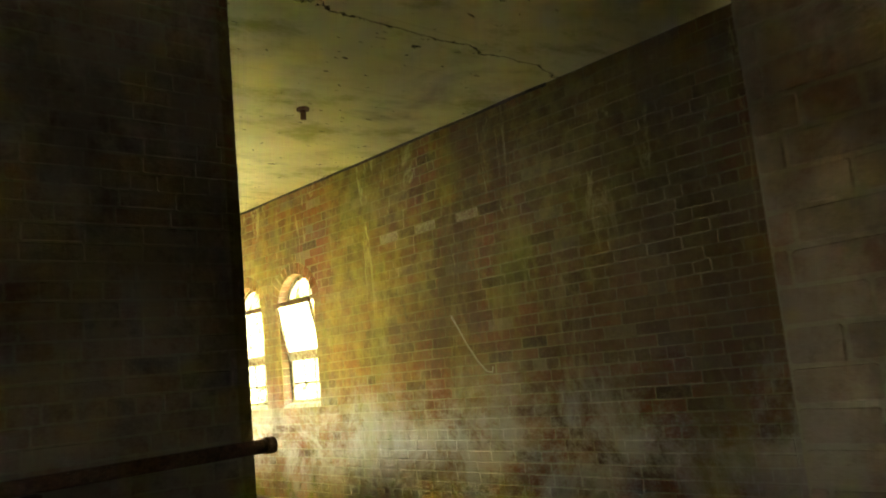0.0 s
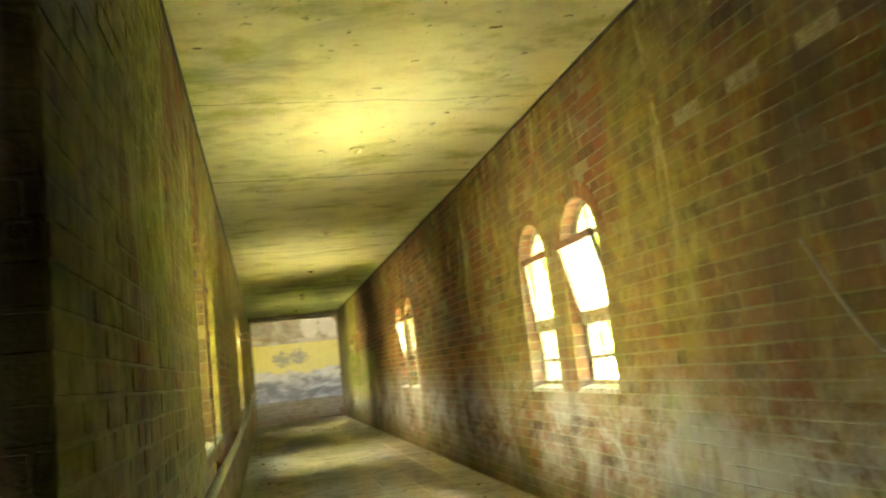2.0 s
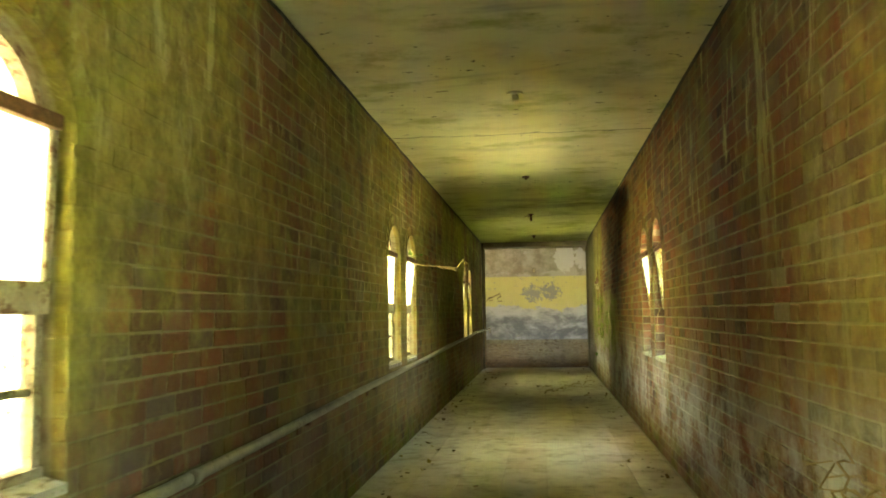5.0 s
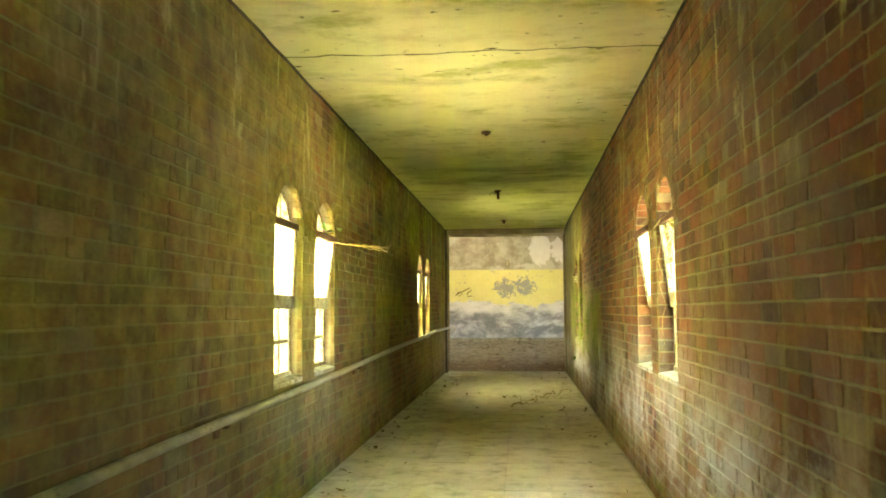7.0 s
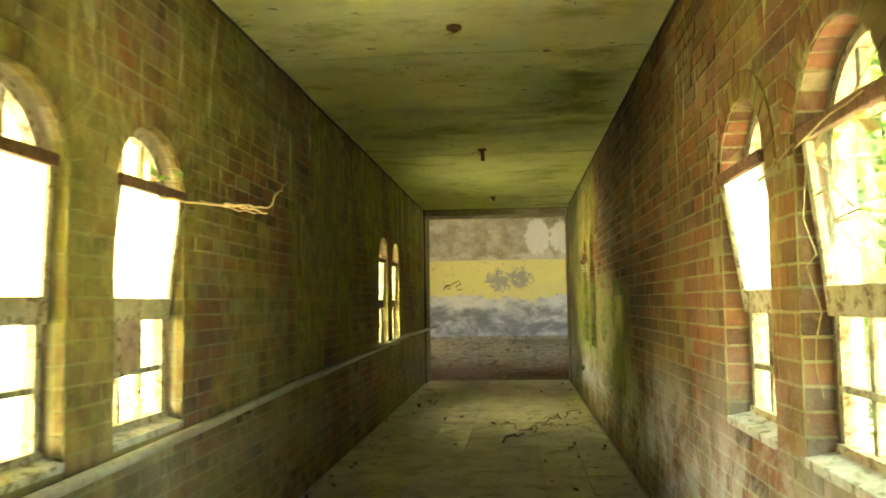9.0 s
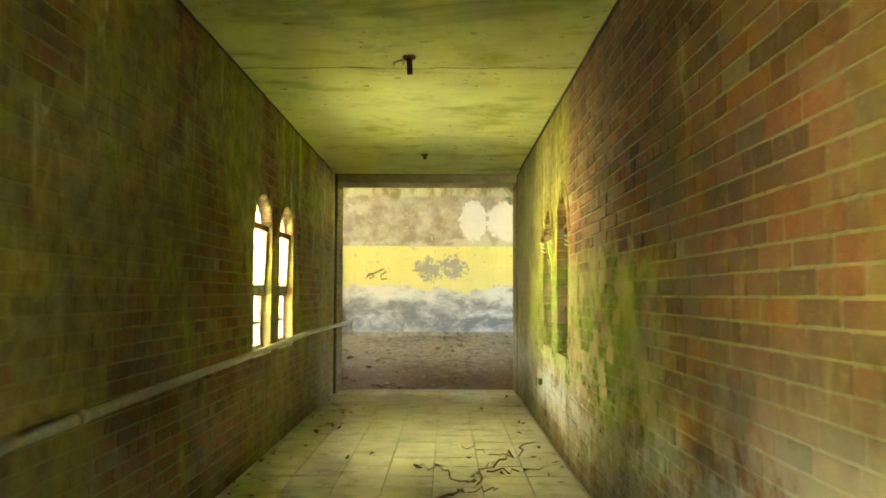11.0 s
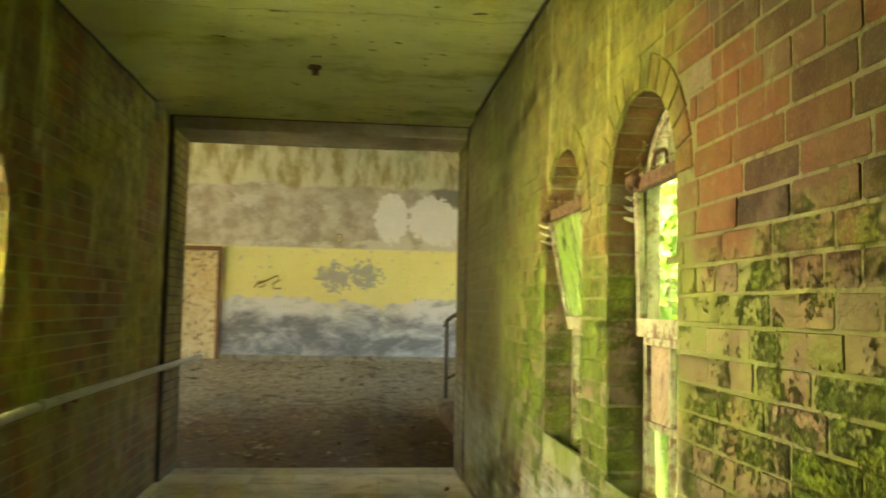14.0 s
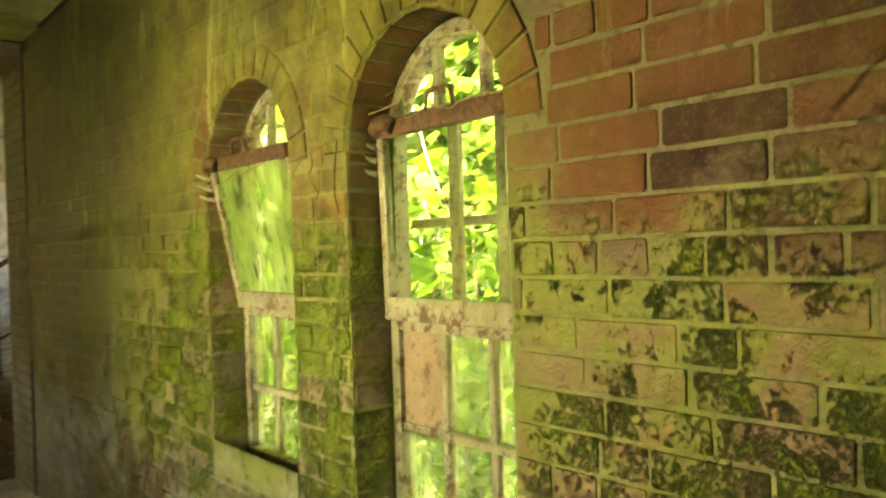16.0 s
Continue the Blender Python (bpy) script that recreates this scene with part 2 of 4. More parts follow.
def ceiling_mat():
    m = Mat("stained_concrete_ceiling")
    X, Y, Z = m.xyz()
    n1, n2, n3 = m.noise(0.5, 5, 0.6), m.noise(3.0, 6, 0.7, m.stretch(0.7, 1.1, 1)), m.noise(40, 4)
    col = m.mix(m.step(n1, 0.35, 0.65), (0.70, 0.65, 0.38), (0.80, 0.76, 0.50))
    col = m.mix(m.step(n2, 0.45, 0.75, 0.0, 0.45), col, (0.42, 0.36, 0.17))
    col = m.mix(m.step(m.noise(1.1, 5, 0.65, m.stretch(0.5, 1, 1, 9.0), 0.8), 0.55, 0.7, 0.0, 0.6), col, (0.26, 0.24, 0.17))
    col = m.mix(m.step(m.noise(2.2, 6, 0.7, m.stretch(0.6, 1, 1, 15.0)), 0.50, 0.68, 0.0, 0.7), col, (0.29, 0.31, 0.06))
    col = m.mix(m.step(m.math("ADD", Y, m.math("MULTIPLY", n1, 3.0)), 14.0, 18.5, 0.0, 0.7), col, m.mix(1.0, col, (0.86, 1.0, 0.55), "MULTIPLY"))
    # board marks
    wob = m.math("MULTIPLY", m.math("SUBTRACT", m.noise(1.5, 4), 0.5), 0.10)
    board = m.math("ABSOLUTE", m.math("SUBTRACT", m.math("FRACT", m.math("DIVIDE", m.math("ADD", Y, m.math("MULTIPLY", wob, 0.12)), 0.42)), 0.5))
    bl = m.step(board, 0.0, 0.02, 1.0, 0.0)
    col = m.mix(m.math("MULTIPLY", bl, m.step(m.noise(1.3, 3, 0.5, m.stretch(1, 1, 1, 5.0)), 0.45, 0.6, 0.0, 0.18)), col, (0.2, 0.16, 0.07))
    # cracks across the slab
    wig = m.math("MULTIPLY", m.math("SUBTRACT", m.noise(2.2, 6, 0.65), 0.5), 0.42)
    dark = None
    for y0, w in ((3.22, 0.010), (6.62, 0.006), (8.45, 0.014), (12.2, 0.013), (14.75, 0.004), (17.9, 0.013), (20.2, 0.003)):
        d = m.math("ABSOLUTE", m.math("ADD", m.math("SUBTRACT", Y, y0), wig if y0 < 4 else m.math("MULTIPLY", wig, 0.45)))
        c = m.step(d, w * 0.3, w, 1.0, 0.0)
        dark = c if dark is None else m.math("MAXIMUM", dark, c)
    dark = m.math("MULTIPLY", dark, m.step(m.noise(6, 3), 0.3, 0.5, 0.35, 1.0))
    pits = m.math("MULTIPLY", m.step(m.noise(14, 3, 0.6, m.stretch(0.6, 1.4, 1)), 0.655, 0.69), m.step(m.noise(1.2, 2), 0.40, 0.52))
    col = m.mix(m.math("MAXIMUM", dark, pits), col, (0.055, 0.04, 0.02))
    m.bump(m.math("SUBTRACT", m.math("ADD", m.math("MULTIPLY", n2, 0.6), m.math("MULTIPLY", n3, 0.12)), m.math("ADD", dark, pits)), 0.008, 0.8)
    return m.done(col, 0.9, 0.2)


def floor_mat(name, tile):
    m = Mat(name)
    n1, n2, n3 = m.noise(0.7, 5, 0.6), m.noise(5, 7, 0.75), m.noise(90, 4, 0.7)
    col = m.mix(m.step(n1, 0.35, 0.65), (0.46, 0.43, 0.36), (0.60, 0.57, 0.50))
    if tile:
        col = m.mix(m.math("MULTIPLY", m.rand(), m.step(m.noise(0.9, 3, 0.5, m.stretch(1, 1, 1, 3.0)), 0.42, 0.6, 0.03, 0.25)), col, (0.26, 0.12, 0.075))
    else:
        col = m.mix(0.35, col, (0.10, 0.09, 0.06))
    col = m.mix(m.step(n2, 0.45, 0.72, 0.0, 0.7), col, (0.17, 0.145, 0.10))
    col = m.mix(m.step(n3, 0.55, 0.75, 0.0, 0.45), col, (0.10, 0.085, 0.055))
    col = m.mix(m.step(m.noise(2.0, 6, 0.7, m.stretch(1, 1, 1, 31.0)), 0.58, 0.72, 0.0, 0.35), col, (0.50, 0.48, 0.43))
    m.bump(m.math("ADD", n2, m.math("MULTIPLY", n3, 0.4)), 0.006, 0.8)
    return m.done(col, m.step(n2, 0.3, 0.7, 0.65, 0.95), 0.35)


def far_wall_mat():
    m = Mat("peeling_painted_plaster")
    X, Y, Z = m.xyz()
    e1, e2, e3, e4 = m.noise(1.0, 6, 0.62), m.noise(3.4, 7, 0.7), m.noise(26, 4, 0.7), m.noise(7.5, 7, 0.75)
    grey = m.mix(m.step(m.math("ADD", m.noise(2.0, 8, 0.72, m.stretch(0.8, 1, 1.5, 4.0), 0.4), m.step(Z, 0.85, 1.25, -0.07, 0.12)), 0.33, 0.68), (0.15, 0.155, 0.165), (0.52, 0.53, 0.53))
    yel = m.mix(e2, (0.54, 0.51, 0.20), (0.64, 0.61, 0.28))
    brown = m.mix(m.step(e2, 0.35, 0.65), (0.26, 0.235, 0.18), (0.40, 0.375, 0.31))
    white = m.mix(e2, (0.48, 0.48, 0.47), (0.62, 0.62, 0.61))
    top = m.mix(m.step(m.noise(2.5, 5, 0.7, m.stretch(1.6, 1, 0.5, 6.0)), 0.42, 0.62), (0.46, 0.45, 0.31), (0.24, 0.215, 0.10))
    rag = m.math("MULTIPLY", m.math("SUBTRACT", m.noise(1.1, 7, 0.62, m.stretch(1, 1, 1, 13.0)), 0.5), 1.3)
    zj = m.math("ADD", Z, rag)
    worn_end = m.step(m.math("ADD", X, m.math("MULTIPLY", m.math("SUBTRACT", e4, 0.5), 0.6)), 5.02, 5.08, 1.0, 0.0)
    col = m.mix(m.math("MULTIPLY", m.step(zj, 1.36, 1.42), worn_end), grey, yel)
    # bare patches in the yellow coat
    def blob(x, z, rx, rz, amp=0.9):
        dx, dz = m.math("DIVIDE", m.math("SUBTRACT", X, x), rx), m.math("DIVIDE", m.math("SUBTRACT", Z, z), rz)
        d = m.math("ADD", m.math("MULTIPLY", dx, dx), m.math("MULTIPLY", dz, dz))
        return m.math("ADD", d, m.math("MULTIPLY", m.math("SUBTRACT", e4, 0.5), amp * 8.0))
    bare = m.math("MINIMUM", blob(2.62, 1.80, 0.34, 0.26, 1.2), blob(3.18, 1.84, 0.30, 0.28, 1.2))
    col = m.mix(m.step(bare, 0.75, 0.95, 1.0, 0.0), col, (0.30, 0.30, 0.27))
    col = m.mix(m.step(m.noise(5.5, 6, 0.7, m.stretch(1, 1, 1, 50.0)), 0.60, 0.62, 0.0, 0.8), col, (0.33, 0.33, 0.28))
    up = m.step(m.math("ADD", Z, m.math("MULTIPLY", m.math("SUBTRACT", e2, 0.5), 0.12)), 2.32, 2.37)
    upper = m.mix(m.step(m.math("ADD", m.noise(1.3, 6, 0.7, m.stretch(0.7, 1, 1.3, 70.0)), m.math("MULTIPLY", m.step(Z, 2.45, 2.6, 1.0, 0.0), 0.12)), 0.56, 0.62), brown, (0.43, 0.41, 0.36))
    lobe = m.math("MINIMUM", blob(3.66, 2.95, 0.34, 0.50, 0.3), blob(4.60, 2.95, 0.64, 0.52, 0.3))
    upper = m.mix(m.step(lobe, 0.85, 1.0, 1.0, 0.0), upper, white)
    torn = m.math("MINIMUM", m.math("MINIMUM", blob(4.66, 3.55, 0.24, 0.22, 0.5), blob(5.12, 3.42, 0.5, 0.26, 0.5)), blob(5.32, 2.85, 0.2, 0.24, 0.5))
    upper = m.mix(m.step(torn, 0.8, 0.95, 1.0, 0.0), upper, (0.16, 0.155, 0.13))
    upper = m.mix(m.step(m.math("ADD", Z, m.math("MULTIPLY", m.math("SUBTRACT", e1, 0.5), 0.5)), 3.48, 3.56), upper, top)
    col = m.mix(up, col, upper)
    col = m.mix(m.step(e3, 0.55, 0.8, 0.0, 0.4), col, (0.2, 0.18, 0.13))
    m.bump(m.math("ADD", e2, m.math("MULTIPLY", e3, 0.3)), 0.01, 0.7)
    return m.done(col, 0.9, 0.2)


def rough_mat(name, c1, c2, scale, rough=0.85, bump=0.003, c3=None, metal=0.0, spec=0.3, cut=(0.5, 0.62)):
    m = Mat(name)
    n1, n2 = m.noise(scale, 6, 0.7), m.noise(scale * 7, 5, 0.7)
    col = m.mix(m.step(n1, 0.35, 0.65), c1, c2)
    col = m.mix(m.step(n2, 0.4, 0.8, 0.0, 0.4), col, tuple(v * 0.45 for v in c1))
    if c3:
        col = m.mix(m.step(m.noise(scale * 2.2, 7, 0.75, m.stretch(1, 1, 1, 11.0)), *cut), col, c3)
    m.bump(m.math("ADD", n1, m.math("MULTIPLY", n2, 0.5)), bump, 0.9)
    return m.done(col, rough, spec, metal)


def leaf_mat(name, *cols):
    m = Mat(name)
    col = m.ramp(m.rand(), *[(i / (len(cols) - 1), c) for i, c in enumerate(cols)])
    m.done(col, 0.6, 0.15)
    tr = m.t.nodes.new("ShaderNodeBsdfTranslucent")
    m.put(tr.inputs[0], m.mix(1.0, col, (1.15, 1.35, 0.8), "MULTIPLY"))
    mx = m.t.nodes.new("ShaderNodeMixShader")
    mx.inputs[0].default_value = 0.6
    m.put(mx.inputs[1], m.b.outputs[0]), m.put(mx.inputs[2], tr.outputs[0])
    m.put(m.out.inputs[0], mx.outputs[0])
    return m.m


def glass_mat(name, lo, hi, haze=(0.60, 0.62, 0.48)):
    m = Mat(name)
    dirt = m.step(m.noise(9, 6, 0.7, m.stretch(1, 1, 0.35)), 0.40, 0.72, lo, hi)
    clear = m.t.nodes.new("ShaderNodeBsdfTransparent")
    clear.inputs[0].default_value = (0.93, 0.96, 0.88, 1)
    gloss = m.t.nodes.new("ShaderNodeBsdfGlossy")
    gloss.inputs["Roughness"].default_value = 0.06
    face = m.t.nodes.new("ShaderNodeLayerWeight")
    face.inputs[0].default_value = 0.5
    edge = m.math("ADD", m.math("MULTIPLY", m.math("POWER", face.outputs["Facing"], 4.0), 0.3), 0.02)
    film = m.t.nodes.new("ShaderNodeBsdfTranslucent")
    film.inputs[0].default_value = (*haze, 1)
    m1, m2 = m.t.nodes.new("ShaderNodeMixShader"), m.t.nodes.new("ShaderNodeMixShader")
    m.put(m1.inputs[0], edge), m.put(m1.inputs[1], clear.outputs[0]), m.put(m1.inputs[2], gloss.outputs[0])
    m.put(m2.inputs[0], dirt), m.put(m2.inputs[1], m1.outputs[0]), m.put(m2.inputs[2], film.outputs[0])
    m.put(m.out.inputs[0], m2.outputs[0])
    return m.m


M_CEIL, M_TILE, M_SCREED, M_FARWALL, M_GLASS = ceiling_mat(), floor_mat("dusty_floor_tile", True), floor_mat("dirty_screed", False), far_wall_mat(), glass_mat("dirty_window_glass", 0.01, 0.14)
M_FROST = glass_mat("clouded_window_glass", 0.35, 0.75, (0.62, 0.68, 0.34))
M_HAZE = glass_mat("streaked_window_glass", 0.12, 0.5, (0.66, 0.70, 0.36))
M_MILK = glass_mat("milky_window_glass", 0.35, 0.7, (0.68, 0.68, 0.56))
M_FRAME = rough_mat("flaking_window_paint", (0.25, 0.21, 0.12), (0.36, 0.32, 0.20), 9, 0.85, 0.003, (0.13, 0.07, 0.034), cut=(0.49, 0.60))
M_BARS = rough_mat("blackened_iron", (0.03, 0.025, 0.015), (0.06, 0.045, 0.025), 20, 0.85, 0.002)
M_OLIVE = rough_mat("weathered_olive_paint", (0.20, 0.17, 0.075), (0.30, 0.26, 0.12), 20, 0.85, 0.002, (0.15, 0.09, 0.045))
M_RUST = rough_mat("rusted_metal", (0.09, 0.045, 0.022), (0.18, 0.09, 0.045), 40, 0.85, 0.003, (0.24, 0.19, 0.11), cut=(0.58, 0.66))
M_SILL = rough_mat("worn_concrete_sill", (0.36, 0.34, 0.28), (0.50, 0.48, 0.42), 9, 0.9, 0.004, (0.16, 0.14, 0.09))
M_PIPE = rough_mat("old_painted_pipe", (0.25, 0.225, 0.16), (0.35, 0.32, 0.24), 12, 0.45, 0.001, (0.12, 0.08, 0.045), spec=0.4, cut=(0.58, 0.64))
M_PLASTER = rough_mat("grimy_plaster", (0.15, 0.13, 0.08), (0.25, 0.22, 0.15), 2.5, 0.9, 0.005, (0.12, 0.085, 0.05))
M_LINTEL = rough_mat("concrete_lintel", (0.34, 0.29, 0.18), (0.44, 0.39, 0.26), 3, 0.9, 0.004)
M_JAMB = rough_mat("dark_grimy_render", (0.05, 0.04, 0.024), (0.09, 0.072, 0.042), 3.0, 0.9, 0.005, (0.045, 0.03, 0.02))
M_BOARD = rough_mat("stained_plywood", (0.27, 0.18, 0.10), (0.34, 0.235, 0.14), 8, 0.85, 0.002, (0.16, 0.09, 0.06))
M_DOOR = rough_mat("weathered_door_paint", (0.42, 0.33, 0.17), (0.50, 0.41, 0.24), 6, 0.75, 0.003, (0.14, 0.10, 0.06))
def debris_mat():
    m = Mat("dirt_and_rubble")
    X, Y, Z = m.xyz()
    n1, n2, n3 = m.noise(2.0, 7, 0.75, m.stretch(0.6, 1.4, 1)), m.noise(11, 6, 0.75), m.noise(60, 4, 0.7)
    pale = m.mix(m.step(n2, 0.35, 0.65), (0.15, 0.12, 0.068), (0.32, 0.275, 0.18))
    shaded_soil = m.mix(m.step(n2, 0.35, 0.65), (0.046, 0.026, 0.006), (0.125, 0.072, 0.02))
    # dirt by the opening is coloured darker to put it in shade
    col = m.mix(m.step(m.math("ADD", Y, m.math("MULTIPLY", m.math("SUBTRACT", n1, 0.5), 8.0)), 25.0, 29.5), shaded_soil, pale)
    col = m.mix(m.step(n1, 0.54, 0.64, 0.0, 0.75), col, (0.06, 0.036, 0.014))
    col = m.mix(m.step(n3, 0.55, 0.75, 0.0, 0.5), col, (0.09, 0.06, 0.035))
    m.bump(m.math("ADD", n2, m.math("MULTIPLY", n3, 0.4)), 0.05, 1.0)
    return m.done(col, 0.95, 0.15)


M_DEBRIS = debris_mat()
M_BITS = rough_mat("rubble_bits", (0.09, 0.06, 0.028), (0.22, 0.17, 0.10), 15, 0.9, 0.003)
M_TWIG = rough_mat("dry_vine", (0.20, 0.14, 0.055), (0.32, 0.235, 0.10), 40, 0.85, 0.001)
M_BARK = rough_mat("bark", (0.09, 0.07, 0.045), (0.17, 0.14, 0.09), 12, 0.95, 0.01)
M_GRASS = rough_mat("dry_rough_grass", (0.38, 0.37, 0.25), (0.46, 0.45, 0.33), 1.5, 0.9, 0.03, (0.52, 0.50, 0.40))
M_LEAF = leaf_mat("green_leaf", (0.03, 0.06, 0.008), (0.05, 0.09, 0.014), (0.08, 0.13, 0.022), (0.15, 0.19, 0.05))
M_DRYLEAF = leaf_mat("fallen_leaf", (0.12, 0.07, 0.03), (0.22, 0.14, 0.06), (0.30, 0.23, 0.11))
M_WHITE = rough_mat("pale_flaked_coating", (0.42, 0.38, 0.24), (0.55, 0.51, 0.36), 20, 0.8, 0.003, (0.25, 0.17, 0.09))
M_LIME = rough_mat("limewashed_brick", (0.24, 0.20, 0.10), (0.36, 0.32, 0.18), 30, 0.85, 0.004, (0.17, 0.09, 0.05))
M_BOUNCE = rough_mat("pale_bounce_render", (0.52, 0.48, 0.38), (0.64, 0.60, 0.50), 2, 0.9, 0.006)


# ---- geometry helpers ----
RNG = random.Random(7)


def part(name, bm, material, parent=None, label=""):
    me = bpy.data.meshes.new(name)
    bm.to_mesh(me)
    bm.free()
    me.materials.append(material)
    ob = new(name, me)
    ob.parent = parent
    if label:
        tagged(ob, label)
    return ob


def mesh_part(name, verts, faces, material, parent=None, label=""):
    me = bpy.data.meshes.new(name)
    me.from_pydata(verts, [], faces)
    me.materials.append(material)
    ob = new(name, me)
    ob.parent = parent
    if label:
        tagged(ob, label)
    return ob


BOX_FACES = ((0, 1, 3, 2), (4, 6, 7, 5), (0, 4, 5, 1), (2, 3, 7, 6), (0, 2, 6, 4), (1, 5, 7, 3))


def box(bm, x0, x1, y0, y1, z0, z1, f=None):
    v = [bm.verts.new(f(x, y, z) if f else (x, y, z)) for x in (x0, x1) for y in (y0, y1) for z in (z0, z1)]
    for q in BOX_FACES:
        bm.faces.new([v[i] for i in q])
    return v


def slab(name, m, a, parent=None, label="", bevel=0.0):
    bm = bmesh.new()
    box(bm, *a)
    bmesh.ops.recalc_face_normals(bm, faces=bm.faces[:])
    if bevel:
        bmesh.ops.bevel(bm, geom=bm.edges[:], offset=bevel, segments=2, affect="EDGES")
    return part(name, bm, m, parent, label)


def tube(name, points, radius, m, parent=None, label="", taper=1.0, sides=8):
    """A round rod or vine along points."""
    bm = bmesh.new()
    rings = []
    pts = [Vector(p) for p in points]
    for i, p in enumerate(pts):
        d = (pts[min(i + 1, len(pts) - 1)] - pts[max(i - 1, 0)]).normalized()
        a = d.orthogonal().normalized() if abs(d.z) > 0.95 else d.cross(Vector((0, 0, 1))).normalized()
        b = d.cross(a)
        r = radius * (1 + (taper - 1) * i / max(1, len(pts) - 1))
        rings.append([bm.verts.new(p + r * (math.cos(2 * math.pi * k / sides) * a + math.sin(2 * math.pi * k / sides) * b)) for k in range(sides)])
    for r0, r1 in zip(rings, rings[1:]):
        for k in range(sides):
            bm.faces.new((r0[k], r0[(k + 1) % sides], r1[(k + 1) % sides], r1[k])).smooth = True
    bm.faces.new(rings[0][::-1]), bm.faces.new(rings[-1])
    bmesh.ops.recalc_face_normals(bm, faces=bm.faces[:])
    return part(name, bm, m, parent, label)


def wander(a, b, n, amp, seed, sag=0.0):
    """Points from a to b that stray like a dry stem."""
    r = random.Random(seed)
    a, b = Vector(a), Vector(b)
    out = []
    for i in range(n + 1):
        t = i / n
        w = amp * math.sin(math.pi * t) ** 0.5 if 0 < t < 1 else 0
        out.append(a.lerp(b, t) + Vector((r.uniform(-w, w), r.uniform(-w, w), r.uniform(-w, w) - sag * math.sin(math.pi * t))))
    return out


def empty(name, place, label, category, kind="", group=""):
    ob = new(name)
    ob.empty_display_size = 0.1
    ob.location = place
    return tagged(ob, label, category, group, kind)


def adopt(parent, *obs):
    """Parents parts that were made in world coordinates."""
    for ob in obs:
        ob.parent = parent
        ob.matrix_parent_inverse = Matrix.Translation(parent.location).inverted()


# ---- plan ----
XL, XR, H = 1.69, 3.885, 2.64
Y_END, Y_ROOM, Y_FAR = 22.465, 23.0, 32.0
Y_CORNER, Y_JAMB, Y_BACK, X_WEST = 3.32, 1.05, -2.6, -4.0
THICK = 0.17
def west(y):
    """Face of the west wall, which runs a little askew."""
    return 1.726 - 0.0025 * (y - 3.3)


def recess(out, y):
    """Depth of the window frames behind the wall's inner face."""
    return 0.075 if out < 0 else (0.092 if y < 16 else 0.12)


def sill_drop(out, y):
    """How far the sill falls from the wall's inner face to the frame."""
    return 0.08 if out > 0 and y > 16 else 0.0


W, CROWN = 0.58, 1.915
R = W / 2
SPRING = CROWN - R
COURSE, BRICK = H / 38, 0.213
SASH_LOW, SASH_TOP, MID = 1.20, 1.685, 0.97
# windows: centre along the wall, sill height, tilt of the middle sash in degrees, boarded panes
WINS_E = [(6.40, 0.785, 13, ()), (7.265, 0.785, 5, ()), (12.305, 0.775, 6, ()), (13.13, 0.775, 9, ((1, 1), (0, 1))), (18.745, 0.738, 1.5, ((2, 1),)), (19.615, 0.755, 11, ())]
WINS_W = [(6.445, 0.735, 1, ()), (7.31, 0.73, 2, ((0, 0),)), (12.345, 0.742, 2, ()), (13.23, 0.745, 7, ((1, 1), (0, 1))), (18.69, 0.76, 2, ()), (19.56, 0.765, 2, ())]


def long_wall(name, xa, xb, ya, yb, wins, label, skew=None):
    """A wall along y with arched openings through it."""
    bm = bmesh.new()
    y = ya
    for c, sill, *_ in wins:
        a, b = c - R, c + R
        box(bm, xa, xb, y, a, -0.25, H)
        box(bm, xa, xb, a, b, -0.25, sill - sill_drop(1 if xa > 3 else -1, c))
        n = 14
        for i in range(n):
            t0, t1 = math.pi * i / n, math.pi * (i + 1) / n
            p0, p1 = (c - R * math.cos(t0), SPRING + R * math.sin(t0)), (c - R * math.cos(t1), SPRING + R * math.sin(t1))
            v = [bm.verts.new((x, *q)) for x in (xa, xb) for q in (p0, p1, (p1[0], H), (p0[0], H))]
            for f in ((0, 1, 2, 3), (4, 7, 6, 5), (0, 4, 5, 1), (3, 2, 6, 7)):
                bm.faces.new([v[k] for k in f])
        y = b
    box(bm, xa, xb, y, yb, -0.25, H)
    if skew:
        for v in bm.verts:
            v.co.x += skew(v.co.y) - XL
    bmesh.ops.recalc_face_normals(bm, faces=bm.faces[:])
    return tagged(part(name, bm, M_MORTAR), label, "wall", kind="structure")


wall_east = long_wall("wall_east", XR, XR + THICK, Y_BACK, Y_END, WINS_E, "mossy old brick corridor wall with arched window openings")
wall_west = long_wall("wall_west", XL - 0.125, XL, Y_CORNER, Y_END, WINS_W, "stained brick corridor wall with arched window openings", west)


def setting(name, m, a, label, category="wall"):
    return tagged(slab(name, m, a), label, category, kind="structure")


wall_north = setting("wall_north", M_MORTAR, (X_WEST, 1.726 - 0.115, Y_CORNER, Y_CORNER + THICK, -0.25, H), "dark brick wall of the side passage beside the corner")
wall_south = setting("wall_south", M_MORTAR, (1.55, 1.74, Y_BACK, Y_JAMB, -0.25, H), "dim brick wall end beside the opening into the corridor")
setting("wall_back", M_PLASTER, (X_WEST, XR + THICK, Y_BACK - 0.3, Y_BACK, -0.25, H), "plain grimy closing wall behind the junction")
# closing wall out of view; its opening is put in to light the passage
bm = bmesh.new()
